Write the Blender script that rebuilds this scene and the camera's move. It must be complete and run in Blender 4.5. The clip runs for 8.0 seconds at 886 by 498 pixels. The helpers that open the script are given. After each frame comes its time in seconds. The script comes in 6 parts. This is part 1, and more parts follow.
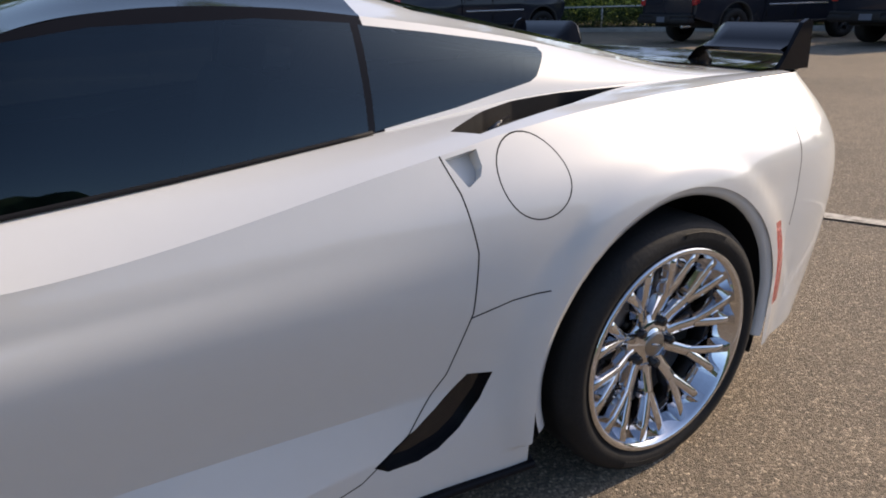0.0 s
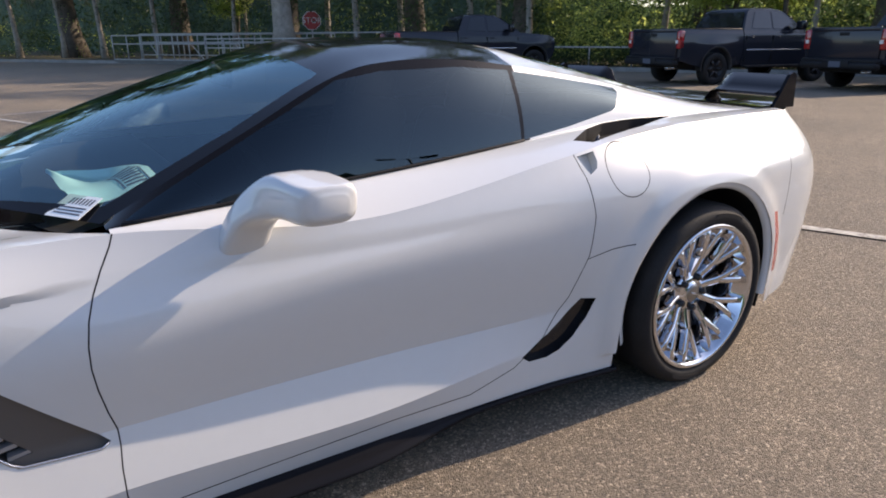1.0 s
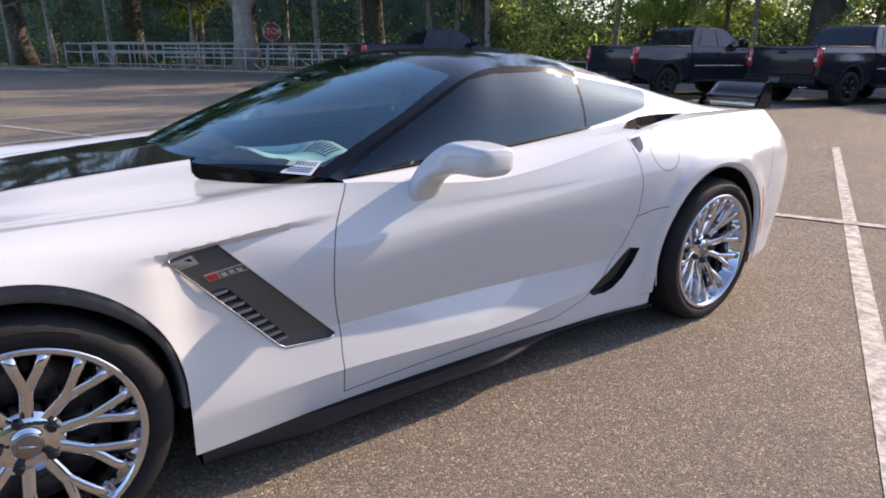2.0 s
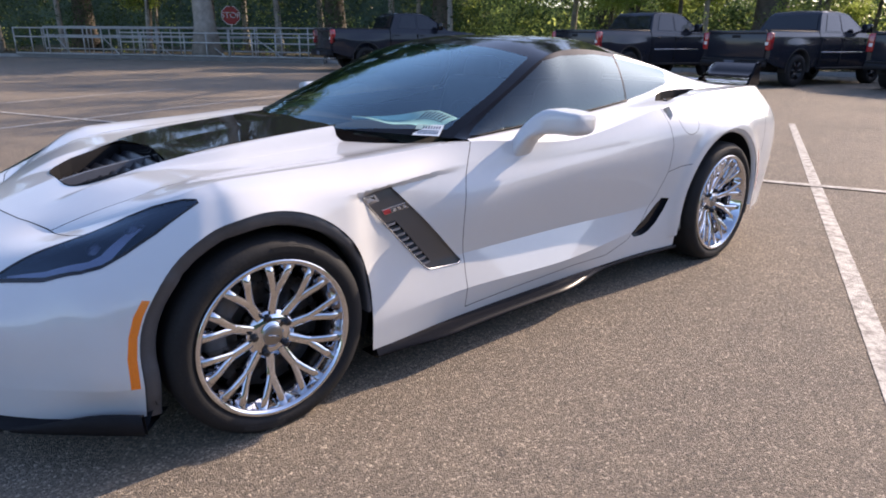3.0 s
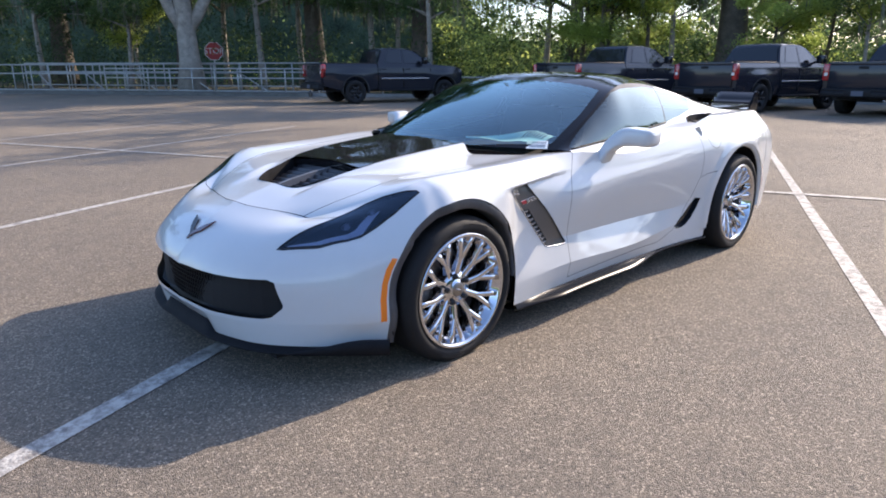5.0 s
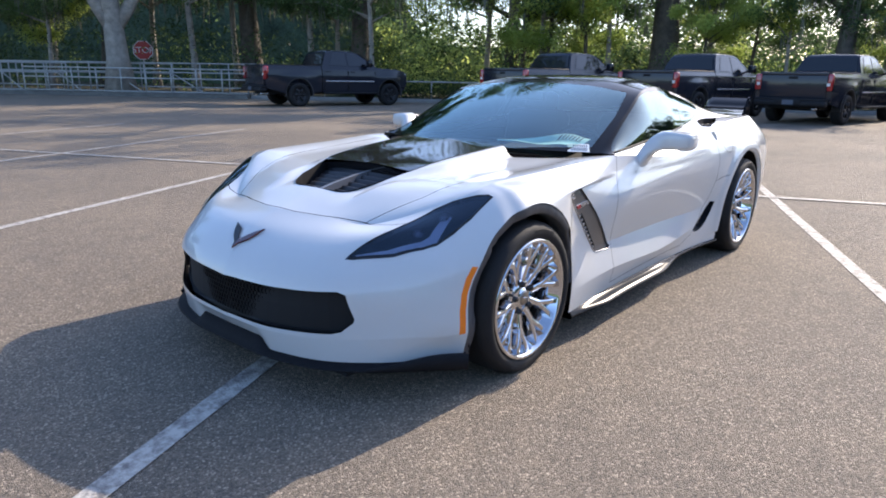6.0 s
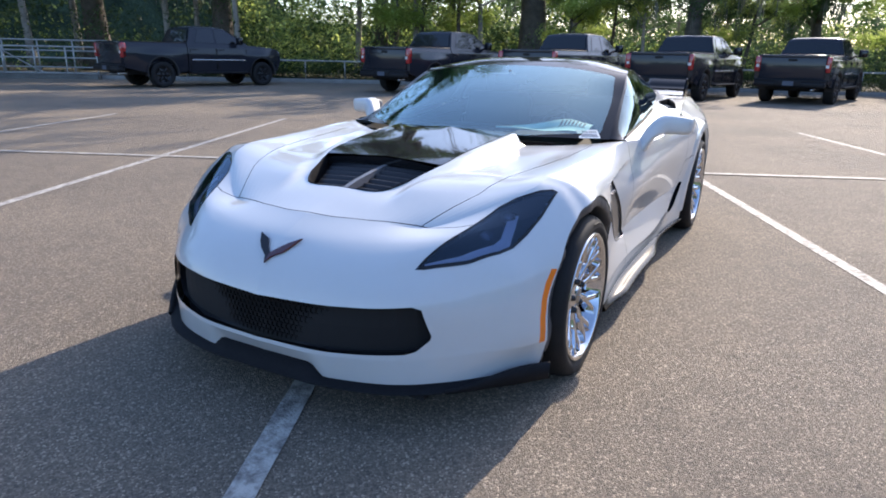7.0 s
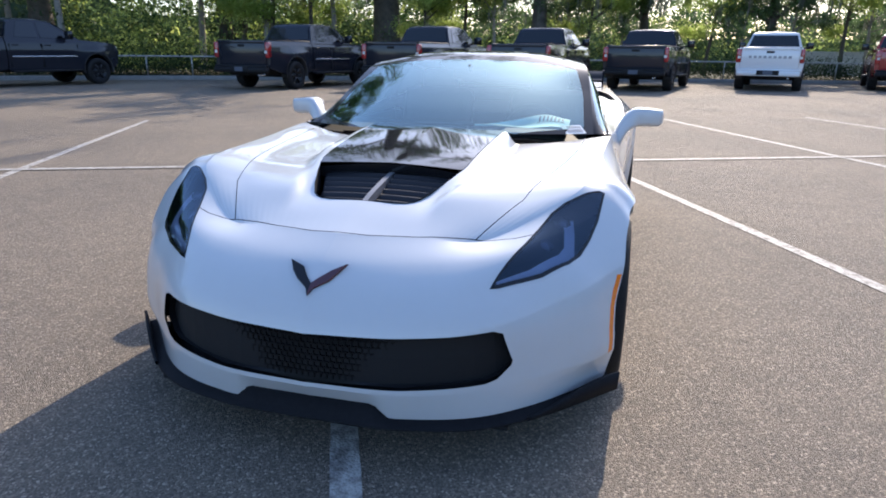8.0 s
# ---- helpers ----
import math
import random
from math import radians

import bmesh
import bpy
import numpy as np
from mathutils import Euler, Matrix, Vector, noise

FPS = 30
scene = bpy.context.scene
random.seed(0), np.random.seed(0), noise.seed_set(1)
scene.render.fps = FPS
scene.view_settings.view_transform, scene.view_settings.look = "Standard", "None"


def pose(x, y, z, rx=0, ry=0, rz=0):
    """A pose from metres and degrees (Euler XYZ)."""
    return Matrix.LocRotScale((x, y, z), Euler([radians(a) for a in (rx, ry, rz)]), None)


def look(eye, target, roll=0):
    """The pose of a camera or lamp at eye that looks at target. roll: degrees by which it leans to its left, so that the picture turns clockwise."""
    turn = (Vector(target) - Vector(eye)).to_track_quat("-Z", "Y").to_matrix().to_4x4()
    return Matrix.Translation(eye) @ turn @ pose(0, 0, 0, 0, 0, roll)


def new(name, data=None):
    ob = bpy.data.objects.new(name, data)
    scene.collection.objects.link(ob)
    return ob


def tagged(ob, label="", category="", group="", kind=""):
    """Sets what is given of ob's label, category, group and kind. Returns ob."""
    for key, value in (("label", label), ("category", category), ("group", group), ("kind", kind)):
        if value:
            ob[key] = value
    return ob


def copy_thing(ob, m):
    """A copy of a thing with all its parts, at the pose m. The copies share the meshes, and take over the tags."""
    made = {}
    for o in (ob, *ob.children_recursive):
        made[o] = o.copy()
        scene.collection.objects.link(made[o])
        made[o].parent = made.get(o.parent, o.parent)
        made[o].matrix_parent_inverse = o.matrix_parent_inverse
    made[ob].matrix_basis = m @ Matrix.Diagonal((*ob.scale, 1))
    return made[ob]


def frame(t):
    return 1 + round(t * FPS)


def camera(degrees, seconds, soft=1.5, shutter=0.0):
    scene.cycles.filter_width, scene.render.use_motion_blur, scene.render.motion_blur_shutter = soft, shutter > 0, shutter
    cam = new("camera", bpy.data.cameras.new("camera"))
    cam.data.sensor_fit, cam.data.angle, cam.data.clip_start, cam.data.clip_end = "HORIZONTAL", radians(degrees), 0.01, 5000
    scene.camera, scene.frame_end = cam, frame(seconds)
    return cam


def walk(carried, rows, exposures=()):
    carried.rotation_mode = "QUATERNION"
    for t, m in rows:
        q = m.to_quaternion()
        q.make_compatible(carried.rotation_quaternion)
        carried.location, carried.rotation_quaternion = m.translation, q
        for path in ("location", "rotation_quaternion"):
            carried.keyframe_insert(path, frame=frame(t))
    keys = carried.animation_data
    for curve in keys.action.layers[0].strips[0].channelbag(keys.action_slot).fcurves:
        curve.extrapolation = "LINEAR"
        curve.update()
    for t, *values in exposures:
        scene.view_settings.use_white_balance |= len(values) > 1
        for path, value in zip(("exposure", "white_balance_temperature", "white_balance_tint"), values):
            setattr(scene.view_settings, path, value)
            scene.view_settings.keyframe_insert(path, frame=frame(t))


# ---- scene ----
cam = camera(69.0, 8.0, soft=1.85)
PATH = [
    (0, (1.545, -1.883, 1.141), (2.491, -0.271, 0.43), -1.8),
    (0.5, (1.161, -2.037, 1.191), (2.22, -0.473, 0.534), -0.6),
    (1, (0.793, -2.269, 1.206), (1.81, -0.663, 0.585), -0.2),
    (1.2, (0.647, -2.307, 1.199), (1.730, -0.727, 0.625), 0.0),
    (2.3, (-0.241, -2.552, 1.198), (0.921, -1.037, 0.608), 0.8),
    (2.5, (-0.4, -2.565, 1.195), (0.785, -1.067, 0.603), 0.9),
    (3, (-0.786, -2.61, 1.202), (0.46, -1.177, 0.575), 0.6),
    (3.5, (-1.102, -2.739, 1.225), (0.149, -1.303, 0.614), 0.3),
    (4, (-1.422, -2.702, 1.214), (-0.132, -1.281, 0.649), -0.3),
    (4.5, (-1.667, -2.757, 1.233), (-0.351, -1.343, 0.715), -0.0),
    (4.7, (-1.752, -2.790, 1.236), (-0.437, -1.378, 0.710), 0.0),
    (5.9, (-2.140, -2.330, 1.208), (-0.676, -1.075, 0.676), 0.9),
    (6, (-2.158, -2.26, 1.205), (-0.679, -1.019, 0.681), 1.0),
    (6.5, (-2.229, -1.897, 1.222), (-0.641, -0.808, 0.681), 1.9),
    (7, (-2.366, -1.533, 1.215), (-0.674, -0.636, 0.638), 1.2),
    (7.5, (-2.357, -1.153, 1.222), (-0.586, -0.429, 0.638), 0.4),
    (8, (-2.41, -0.838, 1.216), (-0.562, -0.353, 0.626), 0.7),
]
LIGHT = [(0, .79, 7300, 16), (0.5, .93, 7150, 17), (1, 1.01, 7000, 18), (2.5, 1.17, 6850, 22), (3.5, 1.25, 6700, 21), (4.5, 1.39, 6490, 18), (6.5, 1.33, 6230, 15), (8, 1.23, 6180, 15)]
walk(cam, [(t, look(eye, target, roll)) for t, eye, target, roll in PATH], LIGHT)

# ---- daylight: sun behind the car, clear sky ----
SUN_EL, SUN_AZ = 31.0, -5.0     # degrees above ground; degrees from +x towards +y
world = bpy.data.worlds.new("sky")
scene.world = world
world.use_nodes = True
wn = world.node_tree.nodes
sky = wn.new("ShaderNodeTexSky")
sky.sky_type = 'NISHITA'
sky.sun_disc = False
sky.sun_elevation = radians(SUN_EL)
sky.sun_rotation = radians(90 - SUN_AZ)
sky.air_density, sky.dust_density, sky.ozone_density = 1.0, 1.3, 3.6
wn["Background"].inputs[1].default_value = 0.145
world.node_tree.links.new(sky.outputs[0], wn["Background"].inputs[0])
sun = new("sun", bpy.data.lights.new("sun", 'SUN'))
sun.data.energy = 3.05
sun.data.angle = radians(0.53)
sun.data.color = (1.0, 0.86, 0.66)
sv = Vector((math.cos(radians(SUN_EL)) * math.cos(radians(SUN_AZ)), math.cos(radians(SUN_EL)) * math.sin(radians(SUN_AZ)), math.sin(radians(SUN_EL))))
sun.matrix_world = look(tuple(sv * 60), (0, 0, 0))


# ---- materials ----
def mat(name, color, rough=0.5, metal=0.0, coat=0.0, vary=0.0, scale=8.0, bump=0.0, bump_scale=60.0, spec=0.5, island=False, second=None):
    """A node material: base colour broken up by two sizes of noise, with a fine bump."""
    m = bpy.data.materials.new(name)
    m.use_nodes = True
    nt = m.node_tree
    n, l = nt.nodes, nt.links
    p = n["Principled BSDF"]
    p.inputs["Base Color"].default_value = (*color, 1)
    p.inputs["Roughness"].default_value = rough
    p.inputs["Metallic"].default_value = metal
    p.inputs["Coat Weight"].default_value = coat
    p.inputs["Coat Roughness"].default_value = 0.02
    p.inputs["Specular IOR Level"].default_value = spec
    tc = n.new("ShaderNodeTexCoord")
    if vary > 0 or second:
        a, b = n.new("ShaderNodeTexNoise"), n.new("ShaderNodeTexNoise")
        a.inputs["Scale"].default_value, b.inputs["Scale"].default_value = scale, scale * 9
        a.inputs["Detail"].default_value = b.inputs["Detail"].default_value = 4
        l.new(tc.outputs["Object"], a.inputs["Vector"])
        l.new(tc.outputs["Object"], b.inputs["Vector"])
        mx = n.new("ShaderNodeMath")
        mx.operation = 'ADD'
        l.new(a.outputs["Fac"], mx.inputs[0])
        l.new(b.outputs["Fac"], mx.inputs[1])
        src = mx.outputs[0]
        if island:
            geo = n.new("ShaderNodeNewGeometry")
            ad = n.new("ShaderNodeMath")
            ad.operation = 'ADD'
            l.new(src, ad.inputs[0])
            sc = n.new("ShaderNodeMath")
            sc.operation = 'MULTIPLY_ADD'
            sc.inputs[1].default_value, sc.inputs[2].default_value = 0.9, -0.45
            l.new(geo.outputs["Random Per Island"], sc.inputs[0])
            l.new(sc.outputs[0], ad.inputs[1])
            src = ad.outputs[0]
        r = n.new("ShaderNodeValToRGB")
        lo = second or tuple(c * (1 - vary) for c in color)
        hi = color if second else tuple(min(1, c * (1 + vary)) for c in color)
        r.color_ramp.elements[0].position, r.color_ramp.elements[1].position = 0.35, 0.7
        r.color_ramp.elements[0].color, r.color_ramp.elements[1].color = (*lo, 1), (*hi, 1)
        half = n.new("ShaderNodeMath")
        half.operation = 'MULTIPLY'
        half.inputs[1].default_value = 0.5
        l.new(src, half.inputs[0])
        l.new(half.outputs[0], r.inputs["Fac"])
        l.new(r.outputs["Color"], p.inputs["Base Color"])
    if bump > 0:
        c = n.new("ShaderNodeTexNoise")
        c.inputs["Scale"].default_value, c.inputs["Detail"].default_value = bump_scale, 3
        l.new(tc.outputs["Object"], c.inputs["Vector"])
        bp = n.new("ShaderNodeBump")
        bp.inputs["Strength"].default_value, bp.inputs["Distance"].default_value = bump, 0.01
        l.new(c.outputs["Fac"], bp.inputs["Height"])
        l.new(bp.outputs["Normal"], p.inputs["Normal"])
    return m


def glass_mat(name, tint, rough=0.0, ior=1.8, gloss=(1, 1, 1)):
    """Thin tinted glass: a tinted see-through pane under a mirror-like Fresnel gloss."""
    m = bpy.data.materials.new(name)
    m.use_nodes = True
    n, l = m.node_tree.nodes, m.node_tree.links
    n.remove(n["Principled BSDF"])
    t, g, fr, mx = n.new("ShaderNodeBsdfTransparent"), n.new("ShaderNodeBsdfGlossy"), n.new("ShaderNodeFresnel"), n.new("ShaderNodeMixShader")
    t.inputs[0].default_value = (*tint, 1)
    g.inputs["Roughness"].default_value = rough
    g.inputs["Color"].default_value = (*gloss, 1)
    fr.inputs["IOR"].default_value = ior
    l.new(fr.outputs[0], mx.inputs[0])
    l.new(t.outputs[0], mx.inputs[1])
    l.new(g.outputs[0], mx.inputs[2])
    l.new(mx.outputs[0], n["Material Output"].inputs[0])
    return m


def asphalt_mat():
    m = mat("asphalt", (0.075, 0.071, 0.067), 0.83)
    n, l = m.node_tree.nodes, m.node_tree.links
    p = n["Principled BSDF"]
    tc = n.new("ShaderNodeTexCoord")
    vo = n.new("ShaderNodeTexVoronoi")
    vo.inputs["Scale"].default_value = 155
    vo.inputs["Randomness"].default_value = 1.0
    vo2 = n.new("ShaderNodeTexVoronoi")
    vo2.inputs["Scale"].default_value = 330
    big, mid = n.new("ShaderNodeTexNoise"), n.new("ShaderNodeTexNoise")
    big.inputs["Scale"].default_value, mid.inputs["Scale"].default_value = 0.45, 6
    big.inputs["Detail"].default_value, mid.inputs["Detail"].default_value = 5, 5
    for t in (vo, vo2, big, mid):
        l.new(tc.outputs["Object"], t.inputs["Vector"])
    stone = n.new("ShaderNodeValToRGB")          # colours of single stones in the binder
    e = stone.color_ramp.elements
    e[0].position, e[0].color = 0.0, (0.102, 0.087, 0.071, 1)
    e[1].position, e[1].color = 1.0, (0.46, 0.395, 0.32, 1)
    e2 = stone.color_ramp.elements.new(0.55)
    e2.color = (0.182, 0.155, 0.124, 1)
    e3 = stone.color_ramp.elements.new(0.90)
    e3.color = (0.255, 0.216, 0.174, 1)
    sep = n.new("ShaderNodeSeparateColor")
    l.new(vo.outputs["Color"], sep.inputs[0])
    l.new(sep.outputs[0], stone.inputs["Fac"])
    stain = n.new("ShaderNodeValToRGB")
    stain.color_ramp.elements[0].position, stain.color_ramp.elements[0].color = 0.3, (0.84, 0.82, 0.80, 1)
    stain.color_ramp.elements[1].position, stain.color_ramp.elements[1].color = 0.7, (1.34, 1.27, 1.15, 1)
    add = n.new("ShaderNodeMath")
    add.operation = 'MULTIPLY_ADD'
    add.inputs[1].default_value, add.inputs[2].default_value = 0.35, 0.0
    l.new(mid.outputs["Fac"], add.inputs[0])
    av = n.new("ShaderNodeMath")
    av.operation = 'MULTIPLY_ADD'
    av.inputs[1].default_value = 0.65
    l.new(big.outputs["Fac"], av.inputs[0])
    l.new(add.outputs[0], av.inputs[2])
    l.new(av.outputs[0], stain.inputs["Fac"])
    mul = n.new("ShaderNodeMix")
    mul.data_type, mul.blend_type = 'RGBA', 'MULTIPLY'
    mul.inputs["Factor"].default_value = 1.0
    l.new(stone.outputs["Color"], mul.inputs["A"])
    l.new(stain.outputs["Color"], mul.inputs["B"])
    l.new(mul.outputs["Result"], p.inputs["Base Color"])
    bp = n.new("ShaderNodeBump")
    bp.inputs["Strength"].default_value, bp.inputs["Distance"].default_value = 0.75, 0.008
    mh = n.new("ShaderNodeMath")
    mh.operation = 'ADD'
    l.new(vo.outputs["Distance"], mh.inputs[0])
    l.new(vo2.outputs["Distance"], mh.inputs[1])
    bp.invert = True
    l.new(mh.outputs[0], bp.inputs["Height"])
    l.new(bp.outputs["Normal"], p.inputs["Normal"])
    return m


def paint_line_mat():
    m = mat("line_paint", (0.70, 0.69, 0.65), 0.75)
    n, l = m.node_tree.nodes, m.node_tree.links
    p = n["Principled BSDF"]
    tc, no, vo, r = n.new("ShaderNodeTexCoord"), n.new("ShaderNodeTexNoise"), n.new("ShaderNodeTexVoronoi"), n.new("ShaderNodeValToRGB")
    no.inputs["Scale"].default_value, no.inputs["Detail"].default_value = 14, 8
    no.inputs["Roughness"].default_value = 0.75
    vo.inputs["Scale"].default_value = 95
    l.new(tc.outputs["Object"], no.inputs["Vector"])
    l.new(tc.outputs["Object"], vo.inputs["Vector"])
    r.color_ramp.elements[0].position, r.color_ramp.elements[0].color = 0.38, (0.15, 0.135, 0.12, 1)
    r.color_ramp.elements[1].position, r.color_ramp.elements[1].color = 0.58, (0.47, 0.445, 0.40, 1)
    l.new(no.outputs["Fac"], r.inputs["Fac"])
    l.new(r.outputs["Color"], p.inputs["Base Color"])
    bp = n.new("ShaderNodeBump")
    bp.invert = True
    bp.inputs["Strength"].default_value, bp.inputs["Distance"].default_value = 0.6, 0.004
    l.new(vo.outputs["Distance"], bp.inputs["Height"])
    l.new(bp.outputs["Normal"], p.inputs["Normal"])
    return m


def carbon_mat():
    m = mat("carbon_fibre", (0.012, 0.012, 0.013), 0.05)
    n, l = m.node_tree.nodes, m.node_tree.links
    tc, ck = n.new("ShaderNodeTexCoord"), n.new("ShaderNodeTexChecker")
    ck.inputs["Scale"].default_value = 220
    ck.inputs[1].default_value, ck.inputs[2].default_value = (0.008, 0.008, 0.009, 1), (0.02, 0.02, 0.022, 1)
    l.new(tc.outputs["Object"], ck.inputs["Vector"])
    l.new(ck.outputs["Color"], n["Principled BSDF"].inputs["Base Color"])
    return m


ASPHALT = asphalt_mat()
LINE = paint_line_mat()
WHITE = mat("white_paint", (0.585, 0.595, 0.595), 0.34, coat=1.0, vary=0.012, scale=3.0, spec=0.25)
BLACK_GLOSS = mat("black_gloss", (0.010, 0.010, 0.012), 0.06)
CARBON = carbon_mat()
ROOF_BLACK = mat("roof_black", (0.008, 0.009, 0.012), 0.08, spec=0.16)
PILLAR = mat("pillar_black", (0.007, 0.007, 0.009), 0.05, spec=0.12)
LIP_BLACK = mat("lip_black", (0.014, 0.014, 0.016), 0.6, vary=0.2, spec=0.1)
BLACK_TRIM = mat("black_trim", (0.014, 0.014, 0.016), 0.55, vary=0.15, bump=0.05, bump_scale=400, spec=0.2)
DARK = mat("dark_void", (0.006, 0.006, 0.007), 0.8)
RUBBER = mat("tyre_rubber", (0.014, 0.014, 0.015), 0.7, vary=0.25, scale=14, bump=0.12, bump_scale=120, spec=0.3)
CHROME = mat("chrome", (0.66, 0.66, 0.68), 0.045, metal=1.0, vary=0.05, scale=12)
DISC = mat("brake_disc", (0.10, 0.092, 0.085), 0.45, metal=0.7, vary=0.3)
CALIPER = mat("caliper_grey", (0.11, 0.11, 0.115), 0.45, vary=0.1)
AMBER = mat("amber_lens", (0.92, 0.21, 0.008), 0.18, coat=1.0, bump=0.2, bump_scale=150)
REDLENS = mat("red_lens", (0.45, 0.015, 0.02), 0.18, coat=1.0, bump=0.2, bump_scale=150)
WINDOW = glass_mat("tinted_window", (0.12, 0.15, 0.17), ior=1.6, gloss=(.70, .89, 1.0))
HATCH_GLASS = glass_mat("hatch_glass", (0.30, 0.36, 0.36))
WINDSHIELD = glass_mat("windshield_glass", (0.76, 0.95, 0.95), ior=2.4, gloss=(.68, .93, 1.0))
LENS = glass_mat("headlight_lens", (0.74, 0.77, 0.88), ior=1.75, gloss=(.62, .80, 1.0))
INTERIOR = mat("interior_black", (0.014, 0.014, 0.015), 0.7, vary=0.2, scale=30)
SILVER = mat("silver_plastic", (0.5, 0.5, 0.52), 0.25, metal=0.8)
RED = mat("red_badge", (0.40, 0.02, 0.03), 0.25, coat=0.5)
PAPER = mat("paper_white", (0.75, 0.78, 0.78), 0.8, vary=0.05)
PAPER_TEAL = mat("paper_teal", (0.42, 0.70, 0.78), 0.75, vary=0.06)
INK = mat("ink", (0.06, 0.07, 0.09), 0.7)


# ---- mesh tools ----
def finish(bm, smooth=True):
    for f in bm.faces:
        f.smooth = smooth


def part(name, bm, material, parent=None, label="", smooth=True, angle=None):
    """Links a bmesh as one mesh object under a thing or a part."""
    finish(bm, smooth)
    me = bpy.data.meshes.new(name)
    if angle is not None:
        for e in bm.edges:
            if len(e.link_faces) == 2 and e.calc_face_angle(0) > radians(angle):
                e.smooth = False
    bm.to_mesh(me)
    bm.free()
    for m in (material if isinstance(material, (list, tuple)) else [material]):
        me.materials.append(m)
    ob = new(name, me)
    if parent is not None:
        ob.parent = parent
    if label:
        ob["label"] = label
    return ob


def share(name, me, parent, m):
    """One more object on an existing mesh."""
    ob = new(name, me)
    ob.parent = parent
    ob.matrix_basis = m
    return ob


def box(bm, lo, hi, m=None, bevel=0.0):
    v = [bm.verts.new((x, y, z)) for x in (lo[0], hi[0]) for y in (lo[1], hi[1]) for z in (lo[2], hi[2])]
    fs = [bm.faces.new([v[i] for i in q]) for q in ((0, 1, 3, 2), (4, 6, 7, 5), (0, 4, 5, 1), (2, 3, 7, 6), (0, 2, 6, 4), (1, 5, 7, 3))]
    if bevel:
        es = list({e for f in fs for e in f.edges})
        r = bmesh.ops.bevel(bm, geom=es, offset=bevel, segments=2, affect='EDGES', profile=0.5)
        v = list({w for f in r["faces"] for w in f.verts} | {w for w in v if w.is_valid})
    if m is not None:
        for w in v:
            w.co = m @ w.co
    return v


def tube(bm, pts, r, seg=8, caps=True):
    """A round bar along points; r may be one radius or one for each point."""
    pts = [Vector(p) for p in pts]
    rs = r if isinstance(r, (list, tuple)) else [r] * len(pts)
    rings = []
    for i, p in enumerate(pts):
        d = (pts[min(i + 1, len(pts) - 1)] - pts[max(i - 1, 0)]).normalized()
        a = d.orthogonal().normalized() if not rings else (rings[-1][1] - d * rings[-1][1].dot(d)).normalized()
        b = d.cross(a)
        rings.append(([bm.verts.new(p + rs[i] * (a * math.cos(2 * math.pi * k / seg) + b * math.sin(2 * math.pi * k / seg))) for k in range(seg)], a))
    for (q, _), (w, _) in zip(rings, rings[1:]):
        for k in range(seg):
            bm.faces.new((q[k], q[(k + 1) % seg], w[(k + 1) % seg], w[k]))
    if caps:
        bm.faces.new(list(reversed(rings[0][0])))
        bm.faces.new(rings[-1][0])
    return rings


def lathe(bm, prof, seg=64, axis='Y', closed=False):
    """Turns a profile of (radius, height) round the axis."""
    rings = []
    for k in range(seg):
        a = 2 * math.pi * k / seg
        ca, sa = math.cos(a), math.sin(a)
        rings.append([bm.verts.new((r * ca, h, r * sa) if axis == 'Y' else (r * ca, r * sa, h)) for r, h in prof])
    n = len(prof)
    for k in range(seg):
        p, q = rings[k], rings[(k + 1) % seg]
        for i in range(n if closed else n - 1):
            j = (i + 1) % n
            bm.faces.new((p[i], p[j], q[j], q[i]))
    return rings


def grid(bm, P):
    """Quads over rows of points."""
    V = [[bm.verts.new(p) for p in row] for row in P]
    for a, b in zip(V, V[1:]):
        for i in range(len(a) - 1):
            q = [a[i], a[i + 1], b[i + 1], b[i]]
            bm.faces.new(q)
    return V


def cr(p0, p1, p2, p3, t):
    return 0.5 * ((2 * p1) + (-p0 + p2) * t + (2 * p0 - 5 * p1 + 4 * p2 - p3) * t * t + (-p0 + 3 * p1 - 3 * p2 + p3) * t * t * t)


def catmull(P, m):
    """A smooth row through points, m steps from one to the next."""
    P = [np.array(p, float) for p in P]
    out = []
    for i in range(len(P) - 1):
        a = P[i - 1] if i else 2 * P[0] - P[1]
        d = P[i + 2] if i + 2 < len(P) else 2 * P[-1] - P[-2]
        for k in range(m):
            out.append(cr(a, P[i], P[i + 1], d, k / m))
    out.append(P[-1])
    return out


def at_x(P, x):
    """The point at x of a line whose points run along x: monotone cubic."""
    P = np.array(P, float)
    X = P[:, 0]
    x = min(max(x, X[0]), X[-1])
    i = min(max(int(np.searchsorted(X, x)) - 1, 0), len(X) - 2)
    res = [x]
    h = X[i + 1] - X[i]
    t = (x - X[i]) / h
    for c in (1, 2):
        Y = P[:, c]
        s = np.diff(Y) / np.diff(X)

        def slope(k):
            if k == 0:
                return s[0]
            if k == len(Y) - 1:
                return s[-1]
            return (s[k - 1] + s[k]) / 2
        m0, m1 = slope(i) * h, slope(i + 1) * h
        res.append((2 * t ** 3 - 3 * t * t + 1) * Y[i] + (t ** 3 - 2 * t * t + t) * m0 + (-2 * t ** 3 + 3 * t * t) * Y[i + 1] + (t ** 3 - t * t) * m1)
    return Vector(res)


def inside(poly, x, y):
    c, n = False, len(poly)
    for i in range(n):
        x1, y1 = poly[i]
        x2, y2 = poly[i - 1]
        if (y1 > y) != (y2 > y) and x < (x2 - x1) * (y - y1) / (y2 - y1) + x1:
            c = not c
    return c


